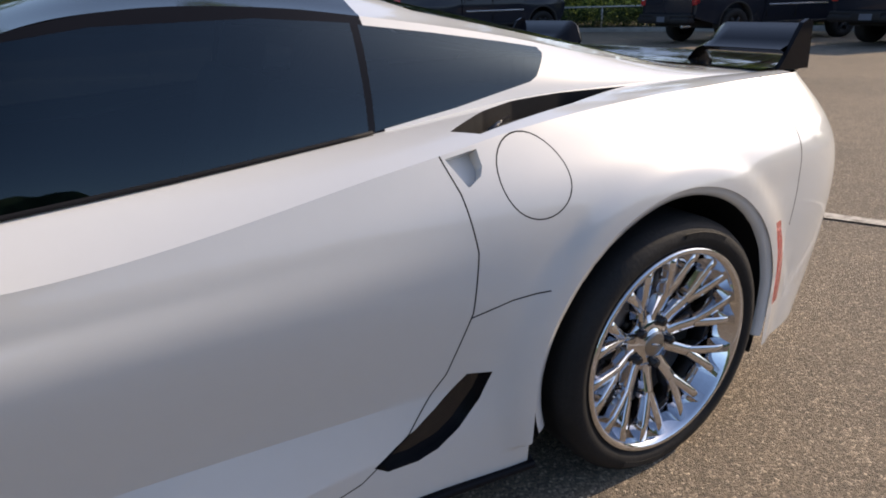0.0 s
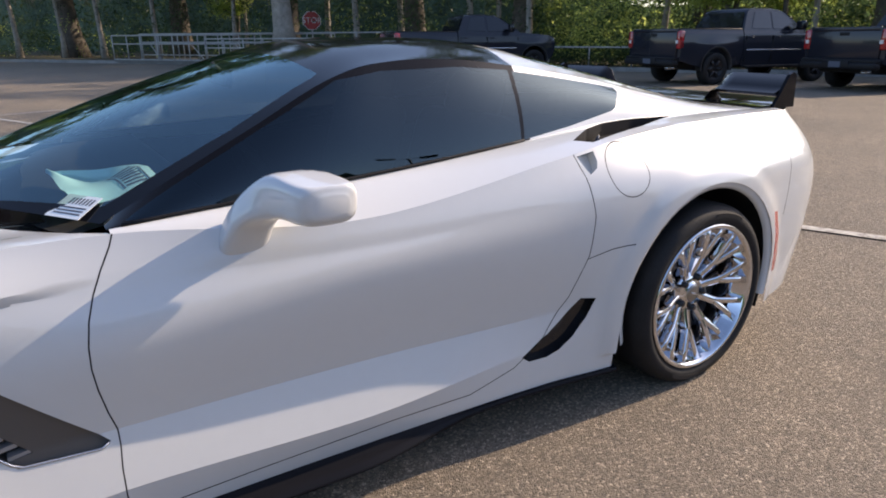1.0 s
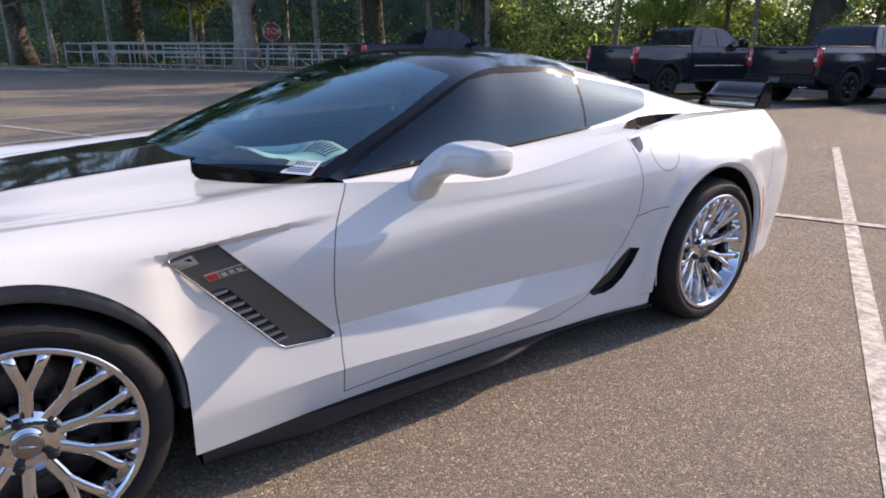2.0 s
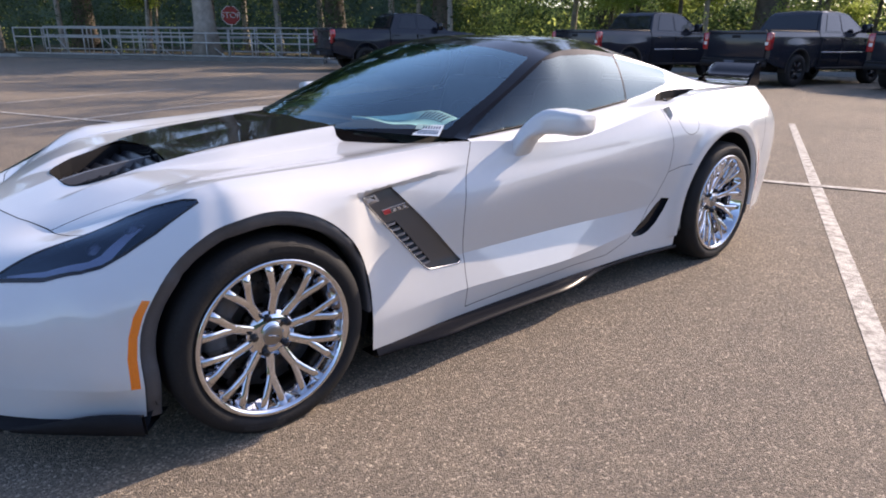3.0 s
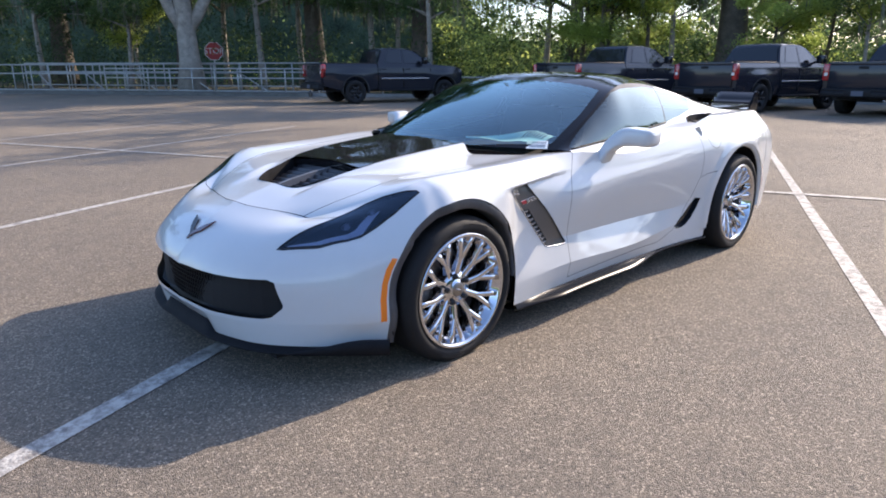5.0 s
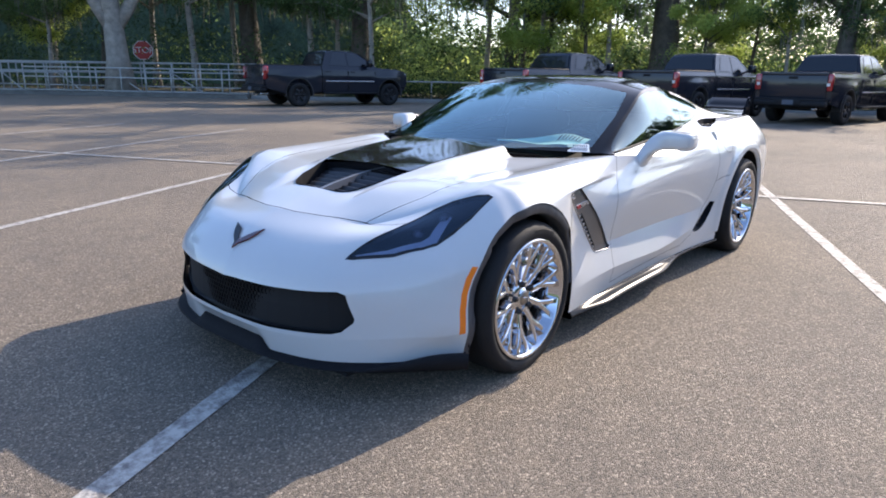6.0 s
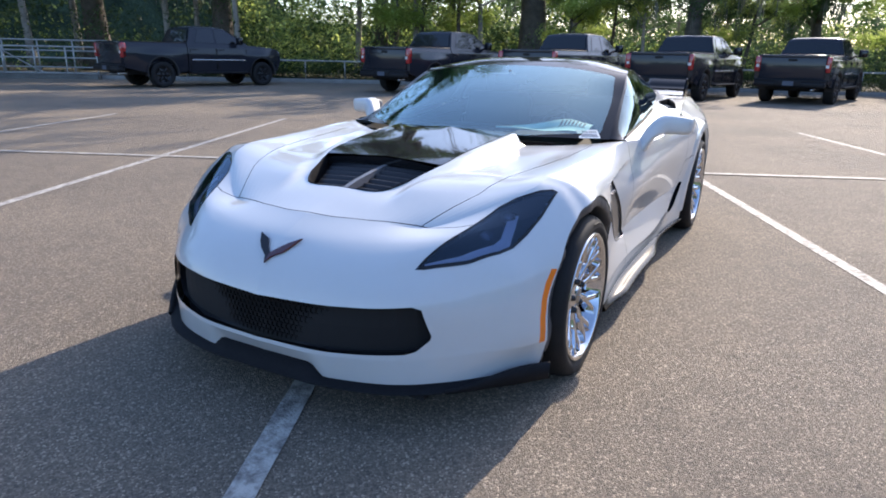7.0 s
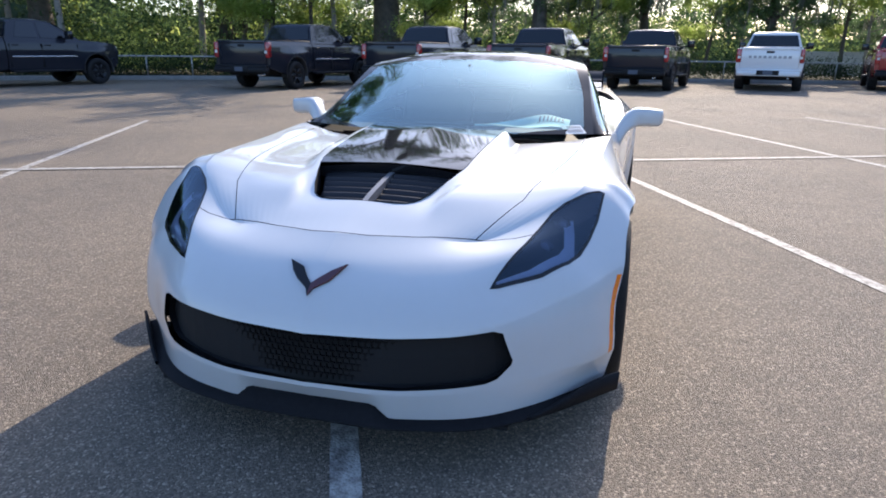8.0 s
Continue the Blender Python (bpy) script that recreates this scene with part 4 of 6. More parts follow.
# -- nose emblem: two plain wings --
def plate(bm, pts, m, t=.006):
    top = [bm.verts.new(m @ Vector((x, y, t))) for x, y in pts]
    bot = [bm.verts.new(m @ Vector((x * 1.05, y * 1.05, 0))) for x, y in pts]
    bm.faces.new(top)
    n = len(pts)
    for k in range(n):
        bm.faces.new((top[k], bot[k], bot[(k + 1) % n], top[(k + 1) % n]))


em = Matrix.Translation((-.733, .006, .5515)) @ Matrix(((0, .788, -.616), (-1, 0, 0), (0, .616, .788))).to_4x4()
bm = bmesh.new()
plate(bm, [(.0, -.062), (.012, -.036), (.052, -.006), (.092, .058), (.050, .030), (.022, .004), (.0, -.02)], em)
emblem = part("nose_emblem", bm, RED_DARK, car, "black and dark red winged nose emblem", smooth=False)
bm = bmesh.new()
plate(bm, [(0, -.062), (0, -.02), (-.022, .004), (-.042, .036), (-.092, .058), (-.072, .020), (-.050, -.006), (-.012, -.036)], em)
part("emblem_wing", bm, BLACK_GLOSS, emblem, smooth=False)

# -- fender vent: a recessed grey plate, short louvres along its leading edge, a plain badge --
fv = pieces["fender_vent"]
EDGE0, EDGE1 = Vector((.366, 0, .690)), Vector((.650, 0, .380))
slot_poly = [EDGE0.lerp(EDGE1, .34), EDGE0.lerp(EDGE1, .34) + Vector((.050, 0, .004)), EDGE0.lerp(EDGE1, .97) + Vector((.042, 0, .006)), EDGE0.lerp(EDGE1, .97)]
plate_bm = offset(fv, -.009)
slot = lift(plate_bm, cut(plate_bm, [(p.x, p.z) for p in slot_poly], (0, 2)))
rim_v = bmesh.new()
wall_to(rim_v, fv, -.010).free()
plate_bm = merge(plate_bm, rim_v)
for sgn in (1, -1):
    vent = part("fender_vent", plate_bm.copy() if sgn == 1 else mirror(plate_bm), VENT_GREY, car, "dark grey fender vent plate with short louvres", angle=30)
    s1 = bmesh.new()
    s2 = wall_to(s1, slot, -.03)
    s1 = merge(s1, s2)
    part("vent_slot", s1 if sgn == 1 else mirror(s1), DARK, vent)
    for k in range(9):
        p = EDGE0.lerp(EDGE1, .375 + .58 * k / 8)
        bm = bmesh.new()
        rows = []
        for q in range(4):
            x, z = p.x + .002 + .042 * q / 3, p.z - .002 + .006 * q / 3
            y = skin_y(x, z) - .012
            rows.append([Vector((x, -sgn * (y + dy), z + dz)) for dy, dz in ((-.016, .009), (.0, .005), (.001, -.004), (-.014, -.006))])
        grid(bm, rows)
        part("louvre", bm, VENT_FIN, vent, smooth=False)

    def bar(x0, z0, x1, z1, h, lift_by):
        """A slanted block on the vent plate."""
        b_ = bmesh.new()
        d = Vector((x1 - x0, 0, z1 - z0))
        u = Vector((.55 * h, 0, -.84 * h))
        a = Vector((x0, 0, z0))
        q = [a, a + d, a + d + u, a + u]
        f4 = [b_.verts.new((p.x, -sgn * (skin_y(p.x, p.z) - .009 + lift_by), p.z)) for p in q]
        b4 = [b_.verts.new((v.co.x, v.co.y + sgn * .010, v.co.z)) for v in f4]
        b_.faces.new(f4)
        for k in range(4):
            b_.faces.new((f4[k], b4[k], b4[(k + 1) % 4], f4[(k + 1) % 4]))
        return b_

    frame_a = part("badge_frame", bar(.374, .685, .432, .6925, .030, .004), SILVER, vent, "silver frame of a small dark badge", smooth=False)
    part("badge_inset", bar(.381, .680, .426, .6855, .019, .006), DARK, frame_a, smooth=False)
    part("badge_bar", bar(.388, .672, .427, .677, .006, .008), SILVER, frame_a, smooth=False)
    frame_b = part("badge_frame", bar(.455, .634, .560, .649, .024, .004), SILVER, vent, "long silver-framed badge with a red end", smooth=False)
    part("badge_mark", bar(.459, .631, .487, .635, .018, .006), RED, frame_b, smooth=False)
    part("badge_inset", bar(.491, .6355, .561, .6455, .017, .006), VENT_GREY, frame_b, smooth=False)
    for x0 in (.497, .518, .539):
        z0 = .6325 + (x0 - .497) * .143
        part("badge_bar", bar(x0, z0, x0 + .014, z0 + .002, .011, .008), SILVER, frame_b, smooth=False)
    bm = bmesh.new()
    lip = [(.366, .697), (.372, .683), (.50, .5435), (.645, .385), (.664, .374), (.806, .364), (.822, .373)]
    tube(bm, [Vector((x, -sgn * (skin_y(x, z) - .001), z)) for x, z in lip], .0032, 8)
    part("vent_lip", bm, SILVER, vent, "thin bright lip round the vent")

# -- quarter vent, shoulder intake, door pull --
for key, mt, dp, nm, lab in (("quarter_vent", BLACK_GLOSS, -.022, "quarter_vent", "black brake vent ahead of the rear wheel"), ("handle", WHITE, -.030, "door_pull", "recessed door pull pocket")):
    root = bmesh.new()
    inn = wall_to(root, pieces[key], dp)
    root = merge(root, inn)
    both(nm, root, mt, lab, angle=35)
root = bmesh.new()
inn = wall_to(root, intake, -.045)
root = merge(root, inn)
both("shoulder_intake", root, BLACK_TRIM, "black intake on the rear shoulder", angle=35)
for sg in (-1, 1):
    for k in range(2):
        bm = bmesh.new()
        x = 2.30 + .10 * k
        tube(bm, [(x, sg * .80, .895), (x + .12, sg * .70, .90)], .006, 8)
        part("intake_vane", bm, BLACK_GLOSS, car)

# -- door mirrors: a stalk that bends over into a flat-topped head --
STALK = [(1.157, .838, .752, .060, .030), (1.160, .852, .785, .057, .030), (1.176, .874, .830, .054, .032), (1.204, .900, .862, .060, .040), (1.240, .935, .884, .069, .050),
         (1.262, .980, .889, .072, .052), (1.274, 1.030, .887, .071, .051), (1.280, 1.058, .885, .066, .047), (1.283, 1.072, .884, .055, .037), (1.285, 1.079, .884, .034, .021)]
for sg in (-1, 1):
    bm = bmesh.new()
    pts = catmull(STALK, 4)
    secs = []
    for i, p in enumerate(pts):
        q0, q1 = pts[max(i - 1, 0)], pts[min(i + 1, len(pts) - 1)]
        t = Vector((0, q1[1] - q0[1], q1[2] - q0[2])).normalized()
        n = Vector((0, -t.z, t.y))
        if i == 0:
            n = Vector((0, -.6, .8))
        ring = []
        for q in range(28):
            a = 2 * math.pi * q / 28
            ca, sa = math.cos(a), math.sin(a)
            u, w = math.copysign(abs(ca) ** .60, ca), math.copysign(abs(sa) ** .60, sa)
            v = Vector((p[0] + p[3] * u, p[1], p[2])) + n * p[4] * w
            v.z = min(v.z, .936 - .012 * max(0, (v.y - .95) / .12))
            ring.append(Vector((v.x, sg * v.y, v.z)))
        secs.append(ring + ring[:1])
    grid(bm, secs)
    bmesh.ops.remove_doubles(bm, verts=bm.verts[:], dist=.0004)
    end = [e for e in bm.edges if e.is_boundary and abs(e.verts[0].co.y) > 1.0]
    bmesh.ops.contextual_create(bm, geom=end)
    bmesh.ops.recalc_face_normals(bm, faces=bm.faces[:])
    mir = part("door_mirror", bm, WHITE, car, "white door mirror", angle=45)
    bm = bmesh.new()
    vs = []
    for q in range(24):
        a = 2 * math.pi * q / 24
        ca, sa = math.cos(a), math.sin(a)
        vs.append(bm.verts.new((1.338 - .004 * ca, sg * (.985 + .068 * math.copysign(abs(ca) ** .55, ca)), .888 + .036 * math.copysign(abs(sa) ** .55, sa))))
    bm.faces.new(vs)
    part("mirror_glass", bm, CHROME, mir, smooth=False)

# -- rear spoiler: a low lip across the tail, a raised blade on either side, upright ends --
bm = bmesh.new()
rows = []
for k in range(33):
    y = -.690 + 1.38 * k / 32
    xr = 3.545 + .045 * (1 - (y / .69) ** 2)
    rows.append([Vector((xr - .20, y, .934)), Vector((xr - .06, y, .943)), Vector((xr - .012, y, .958)), Vector((xr, y, .960)), Vector((xr + .004, y, .952)), Vector((xr - .02, y, .92))])
grid(bm, rows)
spoiler = part("rear_spoiler", bm, CARBON, car, "black rear spoiler with raised blades and upright ends", angle=40)
for sg in (-1, 1):
    bm = bmesh.new()
    rows = []
    for k in range(13):
        t = k / 12
        y = sg * (.330 + .358 * t)
        xr = 3.540 + .045 * (1 - (y / .69) ** 2)
        up = smooth01(t / .12) * .072
        rows.append([Vector((xr - .115, y, .940 + up * .62)), Vector((xr - .05, y, .950 + up * .80)), Vector((xr - .004, y, .975 + up * 1.12)), Vector((xr + .004, y, .974 + up * 1.12)),
                     Vector((xr - .02, y, .950 + up * .75)), Vector((xr - .085, y, .934 + up * .50)), Vector((xr - .115, y, .940 + up * .62))])
    grid(bm, rows)
    part("spoiler_blade", bm, PILLAR, spoiler, angle=40)
    bm = bmesh.new()
    inset_shape(bm, [(3.405, .925), (3.452, .985), (3.500, 1.058), (3.524, 1.068), (3.548, 1.060), (3.558, .925)], (0, 2), sg * .688, sg * .014)
    part("end_plate", bm, PILLAR, spoiler, smooth=False)
bm = bmesh.new()
rows = []
for k in range(17):
    y = -.60 + 1.2 * k / 16
    xr = 3.57 + .045 * (1 - (y / .69) ** 2)
    rows.append([Vector((xr + .03, y, .76)), Vector((xr + .035, y, .60))])
grid(bm, rows)
part("tail_panel", bm, BLACK_GLOSS, car)

# -- cabin --
bm = bmesh.new()
rows = []
for k in range(17):
    y = -.70 + 1.4 * k / 16
    f = (y / .7) ** 2
    rows.append([Vector((.66 + .16 * f, y, .80)), Vector((.95, y, .842 - .02 * f)), Vector((1.14, y, .835)), Vector((1.20, y, .78)), Vector((1.22, y, .45))])
grid(bm, rows)
box(bm, (1.15, -.16, .25), (2.0, .16, .62), bevel=.02)
box(bm, (.9, -.78, .15), (2.5, .78, .18))
box(bm, (2.16, -.62, .18), (2.20, .62, .80))
box(bm, (2.16, -.62, .78), (3.25, .62, .80))
for sg in (-1, 1):
    box(bm, (.92, sg * .77 - .02, .2), (2.2, sg * .77 + .02, .80))
part("cabin_trim", bm, INTERIOR, car, smooth=False)
for sg in (-1, 1):
    bm = bmesh.new()
    box(bm, (1.35, sg * .38 - .24, .30), (1.90, sg * .38 + .24, .44), bevel=.05)
    box(bm, (-.07, -.25, 0), (.09, .25, .62), pose(1.90, sg * .38, .38, 0, 18, 0), bevel=.06)
    box(bm, (-.05, -.13, 0), (.06, .13, .17), pose(2.09, sg * .38, .93, 0, 16, 0), bevel=.045)
    part("seat", bm, SEAT, car, "black leather bucket seat")
bm = bmesh.new()
ring = [Vector((0, .175 * math.cos(a * math.pi / 16), .175 * math.sin(a * math.pi / 16))) for a in range(33)]
tm = pose(1.36, -.38, .76, 0, -22, 0)
tube(bm, [tm @ p for p in ring], .014, 8, caps=False)
for a in (0, 180, 270):
    tube(bm, [tm @ Vector((0, 0, 0)), tm @ Vector((0, .17 * math.cos(radians(a)), .17 * math.sin(radians(a))))], .016, 8)
part("steering_wheel", bm, INTERIOR, car)
bm = bmesh.new()
box(bm, (-.012, -.10, -.028), (.012, .10, .028), pose(1.36, 0, 1.085, 0, 12, 0), bevel=.008)
tube(bm, [(1.36, 0, 1.10), (1.33, 0, 1.13)], .01, 8)
part("rear_view_mirror", bm, INTERIOR, car)
for sg in (-1, 1):                                    # rubber strip along the sill of the side window
    bm = bmesh.new()
    sill = [at_x(BELT, .92 + 1.16 * k / 20) for k in range(21)]
    tube(bm, [Vector((p.x, sg * (p.y + .004), p.z + .004)) for p in sill], .005, 6)
    part("window_seal", bm, LIP_BLACK, car)

# -- sheets of paper behind the windshield: top-level things on the dashboard --
def sheet_point(u, v):
    """A place on the creased paper sheet."""
    w = v * min(1, .10 + 1.25 * u) + .10 * (1 - u)
    fold = .012 * math.sin(u * 9 + v * 2) * u + .010 * math.sin(v * 6 + u * 3)
    return Vector((.79 + .17 * w + .085 * u - .03 * u * (1 - w), -.15 - .46 * u, .846 + fold + .038 * w))


bm = bmesh.new()
grid(bm, [[sheet_point(i / 12, k / 8) for k in range(9)] for i in range(13)])
sheet = tagged(part("paper_sheet", bm, PAPER_TEAL), "pale teal creased paper sheet lying on the dashboard", "paper")
for u0, u1, v0, v1 in [(.66 + .042 * k, .682 + .042 * k, .62, .86) for k in range(7)] + [(.65, .95, .575, .60), (.65, .95, .88, .90)]:
    bm = bmesh.new()                                  # print too small to read: plain bars
    n = 4
    grid(bm, [[sheet_point(u0 + (u1 - u0) * i / n, v0 + (v1 - v0) * k / n) + Vector((0, 0, .0012)) for k in range(n + 1)] for i in range(n + 1)])
    part("printed_bar", bm, INK, sheet, smooth=False)
bm = bmesh.new()
m = pose(.845, -.638, .8495, 0, -26, 33)
box(bm, (-.038, -.055, 0), (.038, .055, .0012), m)
tag = tagged(part("paper_tag", bm, PAPER, smooth=False), "small white paper tag with printed bars behind glass", "tag")
bm = bmesh.new()
for k in range(7):
    box(bm, (.008, -.045 + .011 * k, .0012), (.028, -.040 + .011 * k, .0020), m)
for k in range(3):
    box(bm, (-.026 + .010 * k, -.045, .0012), (-.022 + .010 * k, .04, .0020), m)
part("printed_bar", bm, INK, tag, smooth=False)


# ---- kerb, verge, rail fence, hedge ----
def leaf_mat(name, dark, light, through_amount=0.45):
    m = bpy.data.materials.new(name)
    m.use_nodes = True
    n, l = m.node_tree.nodes, m.node_tree.links
    n.remove(n["Principled BSDF"])
    geo, ramp = n.new("ShaderNodeNewGeometry"), n.new("ShaderNodeValToRGB")
    ramp.color_ramp.elements[0].color, ramp.color_ramp.elements[1].color = (*dark, 1), (*light, 1)
    tc, big, mix = n.new("ShaderNodeTexCoord"), n.new("ShaderNodeTexNoise"), n.new("ShaderNodeMath")
    big.inputs["Scale"].default_value, big.inputs["Detail"].default_value = 0.55, 3      # whole boughs lighter or darker than others
    l.new(tc.outputs["Object"], big.inputs["Vector"])
    spread = n.new("ShaderNodeMapRange")
    spread.inputs["From Min"].default_value, spread.inputs["From Max"].default_value = 0.36, 0.64
    l.new(big.outputs["Fac"], spread.inputs["Value"])
    mix.operation = 'MULTIPLY_ADD'
    mix.inputs[1].default_value = 0.45
    half = n.new("ShaderNodeMath")
    half.operation = 'MULTIPLY'
    half.inputs[1].default_value = 0.55
    l.new(spread.outputs["Result"], half.inputs[0])
    l.new(geo.outputs["Random Per Island"], mix.inputs[0])
    l.new(half.outputs[0], mix.inputs[2])
    l.new(mix.outputs[0], ramp.inputs["Fac"])
    d, t, g, mx, mx2 = n.new("ShaderNodeBsdfDiffuse"), n.new("ShaderNodeBsdfTranslucent"), n.new("ShaderNodeBsdfGlossy"), n.new("ShaderNodeMixShader"), n.new("ShaderNodeMixShader")
    g.inputs["Roughness"].default_value = 0.4
    mx.inputs[0].default_value, mx2.inputs[0].default_value = through_amount, 0.015
    l.new(ramp.outputs["Color"], d.inputs["Color"])
    l.new(ramp.outputs["Color"], t.inputs["Color"])
    l.new(d.outputs[0], mx.inputs[1])
    l.new(t.outputs[0], mx.inputs[2])
    l.new(mx.outputs[0], mx2.inputs[1])
    l.new(g.outputs[0], mx2.inputs[2])
    l.new(mx2.outputs[0], n["Material Output"].inputs[0])
    return m


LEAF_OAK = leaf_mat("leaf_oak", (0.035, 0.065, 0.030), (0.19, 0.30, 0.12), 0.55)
# yellow-green leaf with the glow of sunlight put into its colour
LEAF_SUN_TINT = leaf_mat("leaf_sun_tint", (0.25, 0.35, 0.09), (0.56, 0.64, 0.18), 0.68)
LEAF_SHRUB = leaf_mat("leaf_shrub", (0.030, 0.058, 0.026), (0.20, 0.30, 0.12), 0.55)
# the same leaf darkened: shade of the thick wood put into its colour
LEAF_SHADE_TINT = leaf_mat("leaf_shade_tint", (0.020, 0.040, 0.020), (0.105, 0.165, 0.070), 0.45)
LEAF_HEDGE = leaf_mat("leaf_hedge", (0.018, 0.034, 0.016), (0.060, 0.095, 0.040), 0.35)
MOSS = leaf_mat("hanging_moss", (0.10, 0.11, 0.085), (0.24, 0.25, 0.19), 0.4)
BARK = mat("bark", (0.10, 0.085, 0.068), 0.9, vary=0.45, scale=5, bump=0.9, bump_scale=18)
BARK_PALE = mat("bark_pale", (0.30, 0.27, 0.23), 0.9, vary=0.4, scale=4, bump=0.8, bump_scale=14)
MULCH = mat("leaf_litter", (0.10, 0.075, 0.045), 0.95, vary=0.5, scale=1.3, bump=0.6, bump_scale=30, second=(0.035, 0.045, 0.018))
CONCRETE = mat("concrete", (0.36, 0.34, 0.31), 0.85, vary=0.2, scale=2.5, bump=0.3, bump_scale=50)
OLD_CONCRETE = mat("weathered_concrete", (0.15, 0.145, 0.13), 0.9, vary=0.35, scale=1.5, bump=0.3, bump_scale=40)
KERB_GREY = mat("kerb_concrete", (0.24, 0.23, 0.21), 0.88, vary=0.3, scale=2.0, bump=0.3, bump_scale=50)
GALV = mat("galvanised", (0.40, 0.40, 0.38), 0.5, metal=0.35, vary=0.25, scale=6)
FOREST = mat("forest_depth", (0.08, 0.125, 0.08), 0.95, vary=0.6, scale=0.6)
KERB = [(33, -60), (31.5, -30), (30.5, -16), (29.6, -9.9), (28.4, -4.7), (27.0, .3), (24.6, 6.5), (21.2, 13.0), (19.6, 16.0), (16.0, 21.2), (12.6, 26.5), (6.6, 35.2), (-3.0, 48), (-20, 68), (-60, 110)]
K = [Vector((p[0], p[1], 0)) for p in catmull([(x, y, 0) for x, y in KERB], 8)]


def side_of(i):
    d = (K[min(i + 1, len(K) - 1)] - K[max(i - 1, 0)]).normalized()
    return Vector((d.y, -d.x, 0))


OUT = [side_of(i) if side_of(i).dot(Vector((1, .6, 0))) > 0 else -side_of(i) for i in range(len(K))]
bm = bmesh.new()
grid(bm, [[k + Vector((0, 0, z)) + o * d for d, z in ((0, -.02), (.015, .13), (.03, .15), (.17, .15), (.18, .10))] for k, o in zip(K, OUT)])
tagged(part("kerb", bm, KERB_GREY, angle=40), "pale concrete kerb along the edge of the lot", kind="structure")
bm = bmesh.new()
grid(bm, [[k + o * d + Vector((0, 0, .125 + .05 * noise.noise(k * .3 + o * d))) for d in (.16, .6, 1.4, 3, 6, 12, 30, 120)] for k, o in zip(K, OUT)])
tagged(part("verge", bm, MULCH), "brown leaf litter under the trees", kind="structure")


def along(s):
    """A place s of the way along the kerb, 0 to 1, and the outward direction."""
    f = s * (len(K) - 1)
    i = min(int(f), len(K) - 2)
    return K[i].lerp(K[i + 1], f - i), OUT[i].lerp(OUT[i + 1], f - i).normalized()


LEN = [0.0]
for a, b in zip(K, K[1:]):
    LEN.append(LEN[-1] + (b - a).length)


def at_len(d):
    i = max(0, min(int(np.searchsorted(LEN, d)) - 1, len(K) - 2))
    t = (d - LEN[i]) / (LEN[i + 1] - LEN[i])
    return K[i].lerp(K[i + 1], t), OUT[i].lerp(OUT[i + 1], t).normalized()


def len_of_y(y):
    for i, k in enumerate(K):
        if k.y > y:
            return LEN[i]
    return LEN[-1]


# rail fence behind the kerb
fence = tagged(new("rail_fence"), "low galvanised rail fence behind the kerb", "fence")
d0, d1 = len_of_y(-16), len_of_y(20)
n_post = int((d1 - d0) / 1.55)
top = []
post_me = None
for i in range(n_post + 1):
    k, o = at_len(d0 + (d1 - d0) * i / n_post)
    p = k + o * .75
    top.append(p + Vector((0, 0, .86)))
    if post_me is None:
        b = bmesh.new()
        tube(b, [(0, 0, .10), (0, 0, .86)], .028, 8)
        ob = part("post", b, GALV, fence)
        post_me = ob.data
        ob.matrix_basis = Matrix.Translation((p.x, p.y, 0))
    else:
        share("post", post_me, fence, Matrix.Translation((p.x, p.y, 0)))
b = bmesh.new()
tube(b, top, .032, 8)
part("top_rail", b, GALV, fence)


# ---- foliage ----
rng = np.random.default_rng(7)


def leaf_mesh(name, pos, size, droop=0.35, slim=0.45):
    """Many small bent leaves, one quad pair each."""
    n = len(pos)
    a = rng.uniform(0, 2 * np.pi, n)
    tilt = rng.normal(-droop, .5, n)
    d = np.stack([np.cos(a) * np.cos(tilt), np.sin(a) * np.cos(tilt), np.sin(tilt)], 1)
    s = np.cross(d, np.array([0, 0, 1.0]))
    s /= np.linalg.norm(s, axis=1, keepdims=True) + 1e-9
    roll = rng.uniform(-.9, .9, n)[:, None]
    u = np.cross(s, d)
    s = s * np.cos(roll) + u * np.sin(roll)
    L = (size * rng.uniform(.6, 1.3, n))[:, None]
    w = L * slim
    p0, p1, p2, p3 = pos, pos + d * L * .5 + s * w * .5, pos + d * L, pos + d * L * .5 - s * w * .5
    V = np.stack([p0, p1, p2, p3], 1).reshape(-1, 3)
    F = (np.arange(n)[:, None] * 4 + np.array([[0, 1, 2, 3]]))
    me = bpy.data.meshes.new(name)
    me.from_pydata(V.tolist(), [], F.tolist())
    return me


def clumps(centres, radii, per, flat=.75):
    """Leaf places gathered in uneven balls, denser at the rim."""
    out = []
    for c, r in zip(centres, radii):
        v = rng.normal(size=(per, 3))
        v /= np.linalg.norm(v, axis=1, keepdims=True)
        rad = r * rng.uniform(.25, 1.0, per) ** .6
        out.append(np.array(c) + v * rad[:, None] * np.array([1, 1, flat]))
    return np.concatenate(out)


